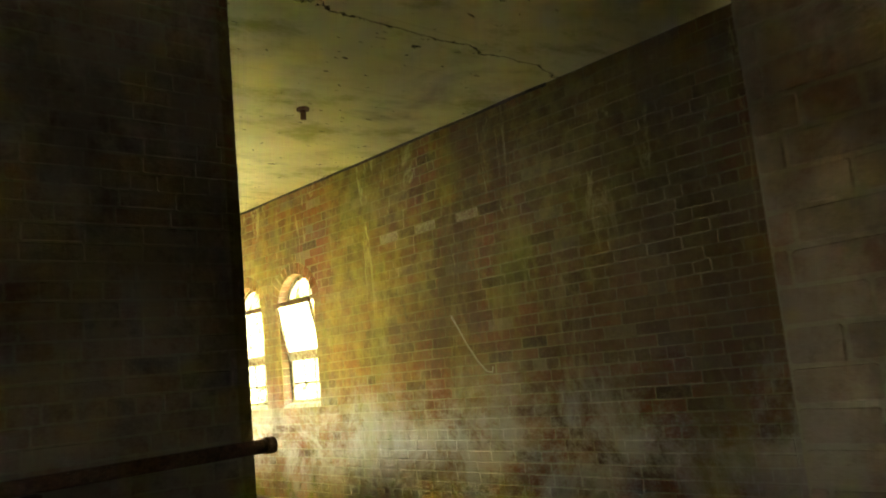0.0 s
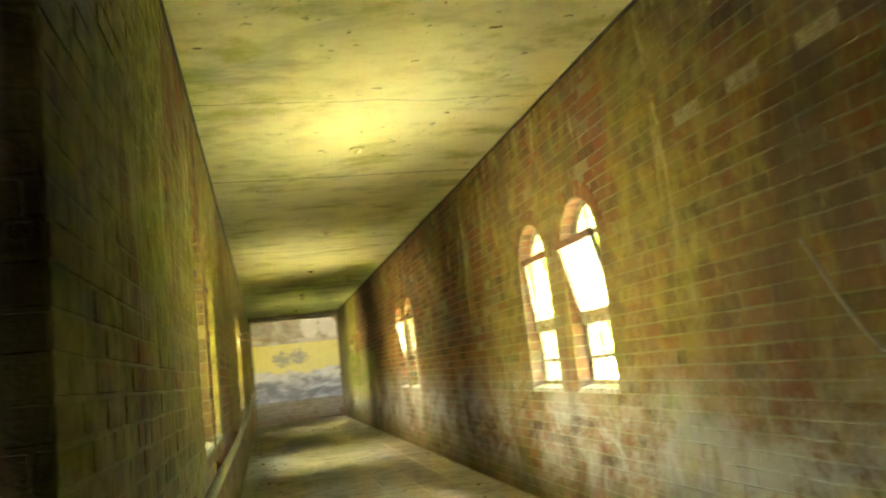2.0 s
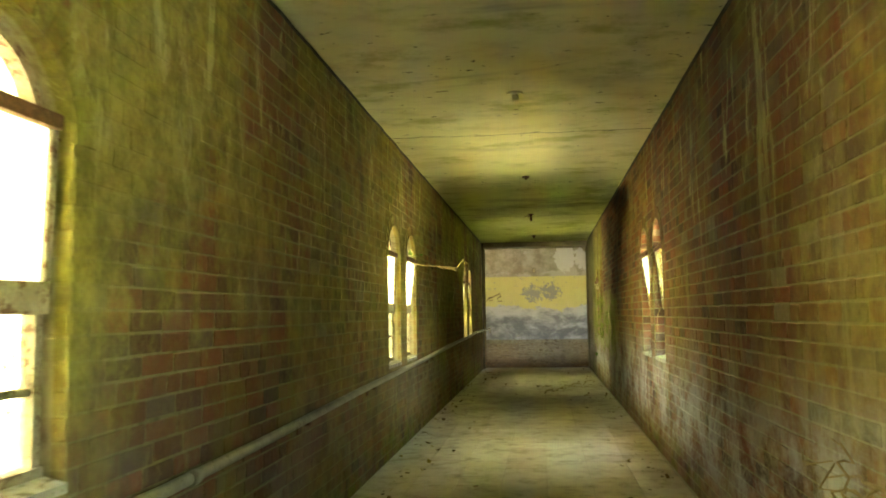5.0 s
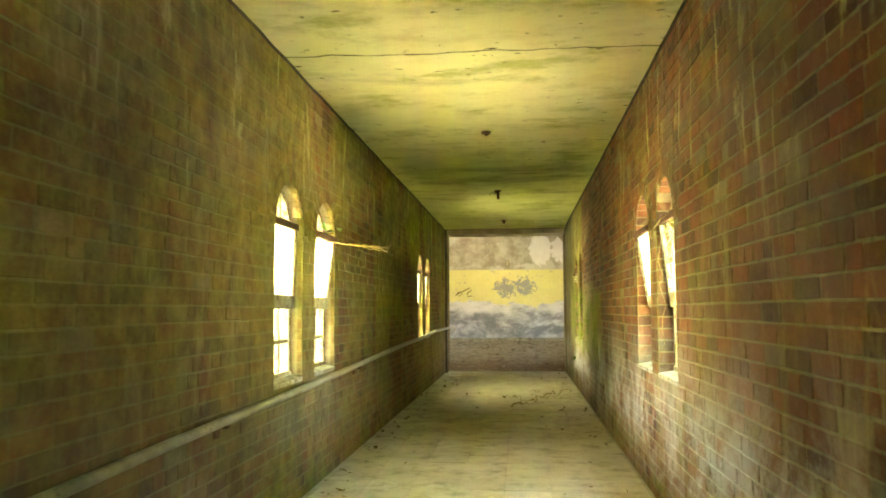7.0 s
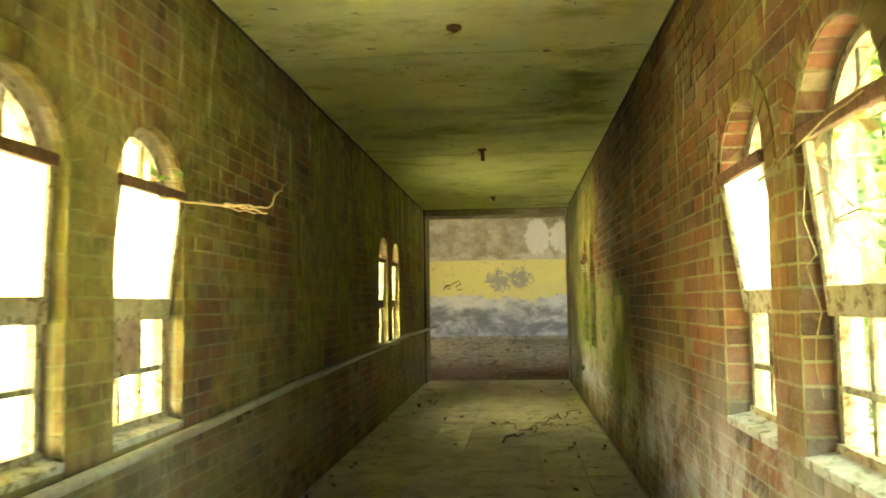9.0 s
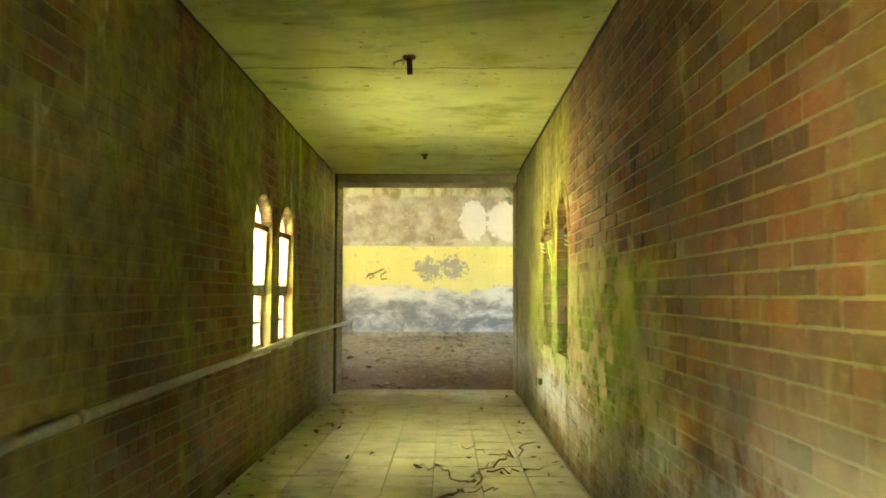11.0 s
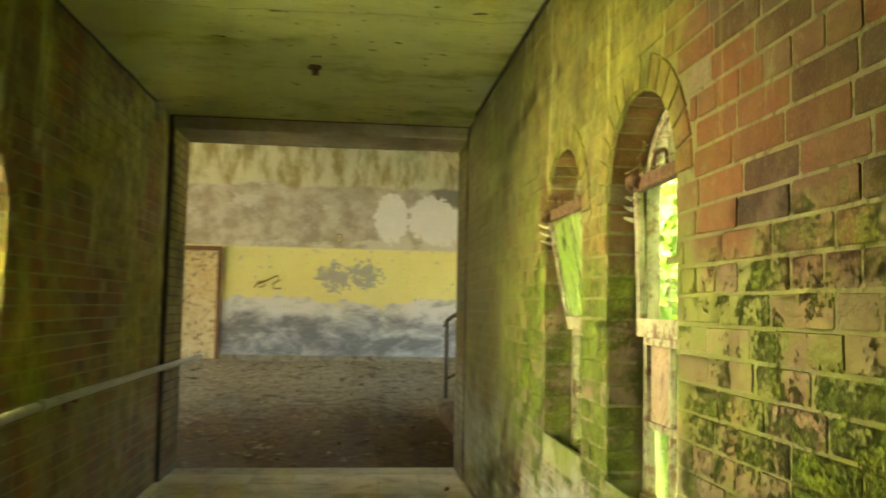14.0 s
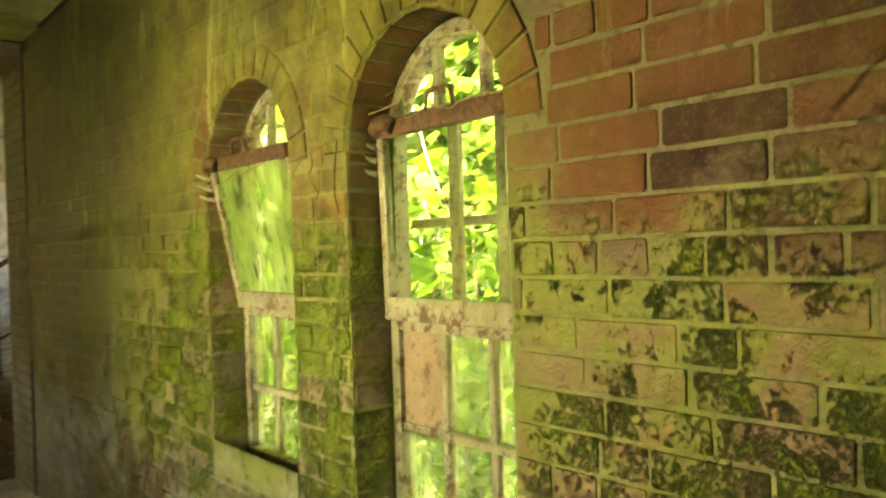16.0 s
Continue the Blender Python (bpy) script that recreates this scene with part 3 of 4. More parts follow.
for a in ((Y_BACK, -0.2, -0.25, H), (0.2, Y_CORNER + THICK, -0.25, H), (-0.2, 0.2, 1.6, H), (-0.2, 0.2, -0.25, 1.36)):
    box(bm, X_WEST - 0.3, X_WEST, *a)
tagged(part("wall_side", bm, M_PLASTER), "unseen plain grimy wall, small opening added to light the passage", "wall", kind="structure")
setting("ceiling", M_CEIL, (X_WEST - 0.3, XR + THICK, Y_BACK - 0.3, Y_END, H, H + 0.22), "yellowed cracked concrete ceiling with mould stains", "ceiling")
floor = setting("floor", M_SCREED, (X_WEST, XR, Y_BACK, Y_ROOM, -0.2, -0.006), "dirty screed under worn floor tiles", "floor")
# far room
far_n = setting("far_wall_north", M_FARWALL, (-6.0, 10.0, Y_FAR, Y_FAR + 0.3, -0.3, 4.6), "peeling plaster wall with a yellow painted band over grey")
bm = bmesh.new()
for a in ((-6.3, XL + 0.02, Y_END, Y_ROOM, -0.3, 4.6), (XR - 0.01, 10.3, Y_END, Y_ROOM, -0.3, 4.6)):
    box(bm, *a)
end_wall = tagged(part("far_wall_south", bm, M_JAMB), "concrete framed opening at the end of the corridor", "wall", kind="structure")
# side walls out of view, cut open to bring daylight into the far room
for nm, xa, xb in (("far_wall_west", -6.3, -6.0), ("far_wall_east", 10.0, 10.3)):
    bm = bmesh.new()
    box(bm, xa, xb, Y_ROOM, Y_FAR + 0.3, -0.3, 0.9)
    box(bm, xa, xb, Y_ROOM, Y_FAR + 0.3, 2.2, 4.6)
    for y0, y1 in ((Y_ROOM, 25.6), (26.5, 27.9), (28.8, 30.0), (30.9, Y_FAR + 0.3)):
        box(bm, xa, xb, y0, y1, 0.9, 2.2)
    tagged(part(nm, bm, M_PLASTER), "unseen plain plaster side wall with openings added for light", "wall", kind="structure")
# unseen pale slabs outside, added to reflect sunlight into the last windows
for nm, xa, xb in (("facade_west", -6.3, 1.5), ("facade_east", 4.1, 10.3)):
    setting(nm, M_BOUNCE, (xa, xb, Y_END - 0.07, Y_END - 0.003, -0.33, 4.8), "unseen pale slab added to bounce light into the end windows")
setting("end_lintel", M_LINTEL, (XL + 0.02, XR - 0.01, Y_END + 0.003, Y_ROOM, 2.545, 4.6), "bare concrete lintel over the end opening", "lintel")
bm = bmesh.new()
haunch = [[bm.verts.new((x, y, z)) for x, z in ((3.70, 2.68), (4.5, 2.68), (4.5, 2.30), (4.02, 2.30))] for y in (23.003, 23.35)]
bm.faces.new(haunch[0]), bm.faces.new(haunch[1][::-1])
for i in range(4):
    bm.faces.new((haunch[0][i], haunch[1][i], haunch[1][(i + 1) % 4], haunch[0][(i + 1) % 4]))
bmesh.ops.recalc_face_normals(bm, faces=bm.faces[:])
tagged(part("lintel_haunch", bm, M_LINTEL), "sloping concrete haunch behind the end lintel", "trim", kind="structure")
setting("far_ceiling", M_LINTEL, (-6.3, 10.3, Y_END, Y_FAR + 0.3, 4.6, 4.8), "grey concrete ceiling of the far room", "ceiling")
# ground outside
bm = bmesh.new()
box(bm, -400, 400, -400, 400, -0.8, -0.32)
tagged(part("ground", bm, M_GRASS), "sunlit dry yellow grass around the building", "ground", kind="structure")


def far_z(x, y):
    """Height of the far room's dirt, low by the opening and heaped towards the wall."""
    t = (y - Y_ROOM) / (Y_FAR - Y_ROOM)
    return -0.02 - 0.08 * min(1, t * 6) + 0.31 * max(0.0, t - 0.4) / 0.6 + 0.06 * noise.noise((x * 0.9, y * 1.1, 0)) * min(1, t * 4)


def far_floor():
    """Uneven floor of the far room under dirt and rubble."""
    nx, ny = 100, 60
    verts, faces = [], []
    for j in range(ny + 1):
        for i in range(nx + 1):
            x, y = -6 + 16 * i / nx, Y_ROOM - 0.001 + (Y_FAR - Y_ROOM) * j / ny
            t = (y - Y_ROOM) / (Y_FAR - Y_ROOM)
            z = far_z(x, y) + 0.03 * noise.noise((x * 4, y * 4, 3)) * min(1, t * 6)
            verts.append((x, y, z))
    for j in range(ny):
        for i in range(nx):
            a = j * (nx + 1) + i
            faces.append((a, a + 1, a + nx + 2, a + nx + 1))
    return tagged(mesh_part("far_floor", verts, faces, M_DEBRIS), "uneven far-room floor under dirt and fallen plaster", "floor", kind="structure")


far_floor()


# ---- windows ----
def arch_strip(bm, P, c, r0, r1, d0, d1, n=14):
    """Half ring between two radii, d0 to d1 deep."""
    ring = []
    for i in range(n + 1):
        a = math.pi * i / n
        ring.append([bm.verts.new(P(c + r * math.cos(a), d, SPRING + r * math.sin(a))) for r in (r0, r1) for d in (d0, d1)])
    for p, q in zip(ring, ring[1:]):
        for i, j in ((0, 1), (1, 3), (3, 2), (2, 0)):
            bm.faces.new((p[i], p[j], q[j], q[i]))
    bm.faces.new((ring[0][0], ring[0][1], ring[0][3], ring[0][2]))
    bm.faces.new((ring[-1][2], ring[-1][3], ring[-1][1], ring[-1][0]))


def bar(name, P, u0, u1, d0, d1, z0, z1, m, parent, label="", bevel=0.003):
    bm = bmesh.new()
    box(bm, u0, u1, d0, d1, z0, z1)
    bmesh.ops.recalc_face_normals(bm, faces=bm.faces[:])
    bmesh.ops.bevel(bm, geom=bm.edges[:], offset=bevel, segments=1, affect="EDGES")
    for v in bm.verts:
        v.co = Vector(P(*v.co))
    bmesh.ops.recalc_face_normals(bm, faces=bm.faces[:])
    return part(name, bm, m, parent, label)


def pane(P, u0, u1, d, z0, z1, parent, name="pane", m=None, thick=0.003, label=""):
    ob = bar(name, P, u0, u1, d, d + thick, z0, z1, m or M_GLASS, parent, label, 0.0005)
    if m in (None, M_FROST, M_MILK, M_HAZE):
        ob.visible_shadow = False
    return ob


def window(name, face, out, c, sill, tilt, boarded, label, barred=False, milky=None):
    """An arched steel window: fixed lights below, a hopper sash, a fanlight."""
    def P(u, d, z):
        return (face + out * d, u, z)
    depth, drop = recess(out, c), sill_drop(out, c)
    sill, mid_z = sill - drop, MID - 0.6 * drop
    d0, d1, w = depth, depth + 0.045, R - 0.004
    bm = bmesh.new()
    arch_strip(bm, P, c, w - 0.032, w, d0, d1)
    for s in (-1, 1):
        box(bm, c + s * (w - 0.016) - 0.016, c + s * (w - 0.016) + 0.016, d0, d1, sill + 0.03, SPRING, P)
    box(bm, c - w, c + w, d0 - 0.012, d1 + 0.01, sill, sill + 0.045, P)
    bmesh.ops.recalc_face_normals(bm, faces=bm.faces[:])
    top = tagged(part(name, bm, M_FRAME), label, "window", kind="structure")
    iw, thin = w - 0.032, 0.011
    bar("transom", P, c - iw, c + iw, d0, d1, SASH_TOP, SASH_TOP + 0.035, M_FRAME, top)
    bar("transom", P, c - iw, c + iw, d0, d1, SASH_LOW - 0.03, SASH_LOW + 0.005, M_FRAME, top)
    us = [c - iw, c - iw / 3, c + iw / 3, c + iw]
    for u in us[1:3]:
        bar("muntin", P, u - thin, u + thin, d0 + 0.008, d1 - 0.008, sill + 0.045, SASH_LOW - 0.03, M_FRAME, top)
        bar("muntin", P, u - thin, u + thin, d0 + 0.008, d1 - 0.008, SASH_TOP + 0.035, SPRING + math.sqrt(iw * iw - (u - c) ** 2), M_FRAME, top)
        if barred:
            bar("outer_bar", P, u - 0.02, u + 0.02, d1 + 0.012, d1 + 0.03, SASH_LOW, SASH_TOP, M_OLIVE, top)
    bar("muntin", P, c - iw, c + iw, d0 + 0.006, d1 - 0.006, mid_z - thin, mid_z + thin, M_FRAME, top)
    if barred:
        bar("outer_bar", P, c - w, c + w, d1 + 0.031, d1 + 0.045, 1.43, 1.455, M_OLIVE, top)
    dm = (d0 + d1) / 2
    for i in range(3):
        a, b = us[i] + thin * (i > 0), us[i + 1] - thin * (i < 2)
        for j, (z0, z1) in enumerate(((sill + 0.045, mid_z - thin), (mid_z + thin, SASH_LOW - 0.03))):
            if (i, j) in boarded:
                pane(P, a, b, dm - 0.008, z0, z1, top, "board_panel", M_BOARD, 0.012, "brown plywood panel in place of glass")
            else:
                pane(P, a, b, dm, z0, z1, top, m=M_HAZE if barred else None)
        zt = SPRING + math.sqrt(max(0.0, iw * iw - max(abs(a - c), abs(b - c)) ** 2)) if i != 1 else SPRING + iw * 0.93
        pane(P, a, b, dm, SASH_TOP + 0.035, max(zt, SASH_TOP + 0.06), top)
    # the middle sash, leaning into the corridor
    ca, sa = math.cos(radians(tilt)), math.sin(radians(tilt))
    def S(u, d, z):
        zz, dd = z - SASH_LOW, d - d0
        return P(u, d0 + dd * ca - zz * sa, SASH_LOW + 0.006 + zz * ca + dd * sa)
    sw, e0, e1 = iw + 0.022, d0 - 0.026, d0 - 0.002
    sash = bar("sash_rail", S, c - sw, c + sw, e0, e1, SASH_LOW - (0.008 if barred else 0.035), SASH_LOW + 0.05, M_FRAME, top)
    sash.name = "sash"
    bar("top_rail", S, c - sw, c + sw, e0 - 0.012, e1, SASH_TOP - 0.03, SASH_TOP + 0.012, M_RUST, sash, "rust-eaten upper rail")
    for s in (-1, 1):
        bar("stile", S, c + s * (sw - 0.014) - 0.014, c + s * (sw - 0.014) + 0.014, e0, e1, SASH_LOW + 0.05, SASH_TOP - 0.03, M_FRAME, sash)
    pane(S, c - sw + 0.028, c + sw - 0.028, (e0 + e1) / 2, SASH_LOW + 0.05, SASH_TOP - 0.03, sash, "pane", milky, label="clouded glass pane" if milky else "")
    if barred:
        tube("rust_lump", [S(c + sw - 0.10, e0 - 0.012, SASH_TOP - 0.012), S(c + sw - 0.075, e0 - 0.018, SASH_TOP + 0.004), S(c + sw - 0.04, e0 - 0.018, SASH_TOP + 0.002), S(c + sw - 0.02, e0 - 0.012, SASH_TOP - 0.012)], 0.021, M_RUST, sash, "swollen rusty catch", sides=7)
        for k in range(3):
            z = SASH_TOP - 0.05 - 0.035 * k
            tube("paint_flake", [S(c + sw, e0, z), S(c + sw + 0.012, e0 - 0.02, z + 0.008), S(c + sw + 0.014 + 0.006 * k, e0 - 0.04, z + 0.022)], 0.009, M_WHITE, sash, "curling flake of pale paint", taper=0.3, sides=5)
    loop = [S(c - 0.05 + 0.1 * q, e0 - 0.012, SASH_TOP + 0.01 + 0.045 * h) for q, h in ((0, 0), (0.05, 0.8), (0.2, 1), (0.8, 1), (0.95, 0.8), (1, 0))]
    if barred:
        tube("latch", loop, 0.006, M_RUST, sash)
    tube("stay", [S(c + sw, e0, SASH_TOP - 0.05), P(c + w - 0.02, d0 + 0.01, SASH_TOP - 0.12)], 0.005, M_RUST, sash)
    # sloping sill slab
    bm = bmesh.new()
    box(bm, c - R + 0.002, c + R - 0.002, -0.005, d0 - 0.012, sill - 0.022, sill + 0.004, None)
    for v in bm.verts:
        if v.co.z > sill - 0.01:
            v.co.z += drop + (0.018 - drop * 1.1) * max(0, v.co.y) / d0
        v.co = Vector(P(*v.co))
    bmesh.ops.recalc_face_normals(bm, faces=bm.faces[:])
    part("window_sill", bm, M_MORTAR if drop else M_SILL, top, "crumbling mossy mortar sill" if drop else "dusty concrete sill")
    return top


for i, (c, sill, tilt, boarded) in enumerate(WINS_E):
    window("window_%d" % (i + 1), XR, 1, c, sill, tilt, boarded, "arched rusty window, middle sash leaning open" if tilt > 4 else "arched rusty window with flaking paint, sash shut", i > 3, (M_MILK, None, None, M_MILK, None, M_FROST)[i])
for i, (c, sill, tilt, boarded) in enumerate(WINS_W):
    window("window_%d" % (i + 7), west(c), -1, c, sill, tilt, boarded, "arched rusty window, middle sash leaning open" if tilt > 4 else "arched rusty window with grey frame, sash shut", milky=M_MILK if i < 4 else None)


# ---- pipe and small fixtures ----
def pipe_z(y):
    """Height of the sagging pipe along the west wall."""
    return 0.63 + 0.0165 * max(0.0, min(y, 20.0) - 8.2) + 0.004 * math.sin(y * 1.3)


pipe = tube("wall_pipe", [(west(y) + 0.075, y, pipe_z(y)) for y in (5.0, 6, 7, 8, 9, 10.5, 12, 13.5, 15, 16.5, 18, 19, 20, 21, 23.3)] + [(west(22.4) + 0.075, 23.55, pipe_z(23.5)), (west(22.4) + 0.075, 23.62, pipe_z(23.5) - 0.02), (west(22.4) + 0.075, 23.62, pipe_z(23.5) - 0.1)], 0.021, M_PIPE, sides=12)
tagged(pipe, "pale painted iron pipe along the west brick wall", "pipe")
for y in (5.4, 6.9, 9.6, 11.2, 14.2, 17.2, 20.6):
    bm = bmesh.new()
    box(bm, west(y) - 0.01, west(y) + 0.065, y - 0.018, y + 0.018, pipe_z(y) - 0.045, pipe_z(y) - 0.022)
    box(bm, west(y) - 0.01, west(y) + 0.012, y - 0.03, y + 0.03, pipe_z(y) - 0.09, pipe_z(y) - 0.01)
    part("bracket", bm, M_RUST, pipe, "rusty wall bracket")
for y in (8.2, 15.6, 20.1):
    tube("pipe_collar", [(west(y) + 0.075, y - 0.03, pipe_z(y - 0.03)), (west(y) + 0.075, y + 0.03, pipe_z(y + 0.03))], 0.026, M_PIPE, pipe, sides=12)
side_pipe = tube("side_pipe", [(-3.6, Y_CORNER - 0.085, 0.66), (-1, Y_CORNER - 0.085, 0.69), (1.68, Y_CORNER - 0.085, 0.735), (1.73, Y_CORNER - 0.085, 0.735)], 0.027, M_RUST, sides=12)
tagged(side_pipe, "dark iron pipe ending at the wall corner", "pipe")
tube("pipe_cap", [(1.725, Y_CORNER - 0.085, 0.735), (1.765, Y_CORNER - 0.085, 0.736)], 0.032, M_RUST, side_pipe, sides=12)
for x in (-2.2, -0.6, 0.9):
    bm = bmesh.new()
    box(bm, x - 0.02, x + 0.02, Y_CORNER - 0.1, Y_CORNER + 0.01, 0.665, 0.69)
    part("bracket", bm, M_RUST, side_pipe)
hook = tube("conduit_tail", [(XR - 0.01, 4.42, 1.32), (XR - 0.012, 4.36, 1.23), (XR - 0.014, 4.29, 1.12), (XR - 0.016, 4.20, 1.0), (XR - 0.02, 4.12, 0.925), (XR - 0.03, 4.06, 0.915), (XR - 0.04, 4.04, 0.95)], 0.005, M_PIPE)
tagged(hook, "thin bent pale conduit tail on the brick wall", "conduit")


def ceiling_rose(y, drop, pale):
    e = empty("ceiling_rose", (2.80, y, H), "painted-over ceiling light rose flush with the concrete" if pale else "broken ceiling light rose with dark stub", "light fitting", group="ceiling light remains")
    metal = M_CEIL if pale else M_RUST
    obs = [tube("base_plate", [(2.80, y, H + 0.01), (2.80, y, H - 0.008), (2.80, y, H - 0.014)], 0.055 if pale else 0.04, metal, sides=20)]
    obs.append(tube("stub", [(2.80, y, H - 0.01), (2.805, y + 0.01, H - 0.02 - drop)], 0.022 if pale else 0.018, metal, sides=10))
    if drop > 0.05:
        obs.append(tube("loose_wire", wander((2.80, y, H - 0.02), (2.70, y + 0.02, H - 0.05), 5, 0.02, int(y * 10)), 0.004, M_RUST, sides=5))
    adopt(e, *obs)


for y, drop in ((4.42, 0.05), (7.65, 0.01), (10.95, 0.03), (14.3, 0.008), (17.65, 0.09), (21.08, 0.03)):
    ceiling_rose(y, drop, y in (7.65, 10.95))
bm = bmesh.new()
box(bm, XL + 0.02, XR - 0.01, Y_END - 0.003, Y_END + 0.002, 2.632, 2.642)
tagged(part("expansion_joint", bm, M_RUST), "dark open joint above the end opening", "trim", kind="structure")

# ---- far room things ----
door = slab("door_1", M_DOOR, (-0.35, 0.42, Y_FAR - 0.07, Y_FAR - 0.03, 0.2, 2.24), bevel=0.004)
tagged(door, "weathered ochre door with peeling paint, closed", "door", kind="structure")
for a in ((-0.43, -0.35, 0.15, 2.24), (0.42, 0.50, 0.15, 2.24), (-0.43, 0.50, 2.24, 2.33)):
    slab("door_frame", M_RUST, (a[0], a[1], Y_FAR - 0.09, Y_FAR + 0.01, a[2], a[3]), door, bevel=0.006)
for z0, z1 in ((0.35, 1.0), (1.1, 1.55)):
    slab("door_panel", M_DOOR, (-0.22, 0.29, Y_FAR - 0.078, Y_FAR - 0.068, z0, z1), door, bevel=0.004)
slab("notice", M_WHITE, (-0.30, -0.14, Y_FAR - 0.076, Y_FAR - 0.069, 1.60, 1.80), door, "small white notice")
bm = bmesh.new()
box(bm, -6, 10, Y_FAR - 0.025, Y_FAR + 0.01, 0.1, 0.30)
tagged(part("baseboard", bm, M_PLASTER), "grimy plaster skirting under the far wall", "baseboard", kind="structure")
sw = slab("wall_switch", M_PLASTER, (2.62, 2.72, Y_FAR - 0.03, Y_FAR + 0.01, 2.46, 2.62), bevel=0.006)
tagged(sw, "small dark switch box on the plaster", "switch")
slab("switch_face", M_WHITE, (2.64, 2.70, Y_FAR - 0.036, Y_FAR - 0.028, 2.48, 2.60), sw)
steps = empty("concrete_steps", (4.5, 27.4, 0.1), "low concrete platform and step under an iron handrail", "steps")
adopt(steps, slab("lower_step", M_DEBRIS, (4.12, 7.5, 23.3, 27.45, -0.2, 0.05), bevel=0.02), slab("upper_step", M_DEBRIS, (4.75, 7.5, 23.1, 27.45, 0.055, 0.24), bevel=0.015))
rail = empty("iron_handrail", (4.3, 27.3, 0.2), "thin black iron handrail standing on the steps", "handrail")
adopt(rail, tube("post", [(4.27, 27.3, 0.055), (4.27, 27.3, 1.09)], 0.028, M_BARS), tube("top_rail", [(4.24, 27.3, 1.0), (4.27, 27.3, 1.09), (4.4, 27.3, 1.18), (4.9, 27.3, 1.5), (5.6, 27.3, 1.92)], 0.028, M_BARS),
      tube("lower_rail", [(4.27, 27.3, 0.30), (5.5, 27.3, 1.05)], 0.016, M_BARS), tube("post", [(5.4, 27.3, 0.23), (5.4, 27.3, 1.8)], 0.025, M_BARS), tube("baluster", [(4.58, 27.3, 0.055), (4.58, 27.3, 1.29)], 0.013, M_BARS))


for nm, fx0 in (("ceiling_joint_east", lambda y: XR - 0.006), ("ceiling_joint_west", lambda y: west(y) + 0.006)):
    rj = random.Random(len(nm))
    ys = [Y_CORNER + 0.05 + 0.22 * k for k in range(86)]
    tagged(tube(nm, [(fx0(y), y, H - 0.004 + rj.uniform(-0.008, 0.004)) for y in ys], 0.011, M_JAMB, sides=5), "dark crumbling joint between wall and ceiling", "trim", kind="structure")
scrawl = tube("painted_scrawl", [(1.10 + 0.5 * u, Y_FAR - 0.004, 1.66 + 0.16 * w) for u, w in ((0, -0.6), (0.15, 0.1), (0.3, 0.2), (0.38, -0.3), (0.22, -0.6), (0.12, -0.2), (0.35, 0.1), (0.6, 0.5), (0.85, 0.9), (0.95, 0.4), (0.7, -0.1), (0.75, -0.7), (1.0, -0.6))], 0.014, M_RUST, sides=5)
tagged(scrawl, "looping brown scrawl on the yellow painted wall", "graffiti")

# ---- vines, twigs and litter ----
def leaf_shape(size, rnd, at, up=0.4):
    """One bent pointed leaf: six points, four triangles."""
    a = Vector((rnd.gauss(0, 1), rnd.gauss(0, 1), rnd.gauss(0, 1) * up)).normalized()
    n = Vector((rnd.gauss(0, 1), rnd.gauss(0, 1), rnd.gauss(0, 1) + 0.6)).normalized()
    b = a.cross(n).normalized()
    n = a.cross(b)
    L, w = size * rnd.uniform(0.7, 1.3), size * rnd.uniform(0.32, 0.48)
    at = Vector(at)
    return [at, at + a * L * 0.4 + b * w + n * w * 0.3, at + a * L * 0.45, at + a * L * 0.4 - b * w + n * w * 0.3, at + a * L - n * L * 0.12]


LEAF_FACES = ((0, 1, 2), (0, 2, 3), (2, 1, 4), (3, 2, 4))


def leaves(name, places, size, seed, m, parent, label=""):
    rnd = random.Random(seed)
    verts, faces = [], []
    for p in places:
        k = len(verts)
        verts += [tuple(v) for v in leaf_shape(size, rnd, p)]
        faces += [tuple(k + i for i in f) for f in LEAF_FACES]
    return mesh_part(name, verts, faces, m, parent, label)


def shrub(x, y, height, spread, count, size, seed, label="dense bright green shrub growing close outside the wall"):
    """Many stems from one foot, leaves in uneven clumps along them."""
    rnd = random.Random(seed)
    foot = Vector((x, y, -0.33))
    e = empty("shrub", foot, label, "shrub", group="greenery outside the windows")
    tips = []
    for k in range(9):
        ang, out = rnd.uniform(0, 2 * math.pi), spread * rnd.uniform(0.3, 1.0)
        end = foot + Vector((math.cos(ang) * out, math.sin(ang) * out, height * rnd.uniform(0.55, 1.0)))
        pts = wander(foot + Vector((math.cos(ang) * 0.06, math.sin(ang) * 0.06, 0)), end, 7, 0.09, seed * 31 + k)
        adopt(e, tube("stem", pts, 0.016, M_BARK, taper=0.3, sides=5))
        tips += pts[2:]
    clumps = [t + Vector((rnd.gauss(0, 0.16), rnd.gauss(0, 0.16), rnd.gauss(0, 0.14))) for t in tips for _ in range(2)]
    places = []
    for _ in range(count):
        c = rnd.choice(clumps)
        places.append(c + Vector((rnd.gauss(0, 0.13), rnd.gauss(0, 0.13), rnd.gauss(0, 0.12))))
    places = [p for p in places if (p.x > XR + THICK + 0.08 or p.x < XL - THICK - 0.1) and p.z > -0.3]
    adopt(e, leaves("foliage", places, size, seed, M_LEAF, None))


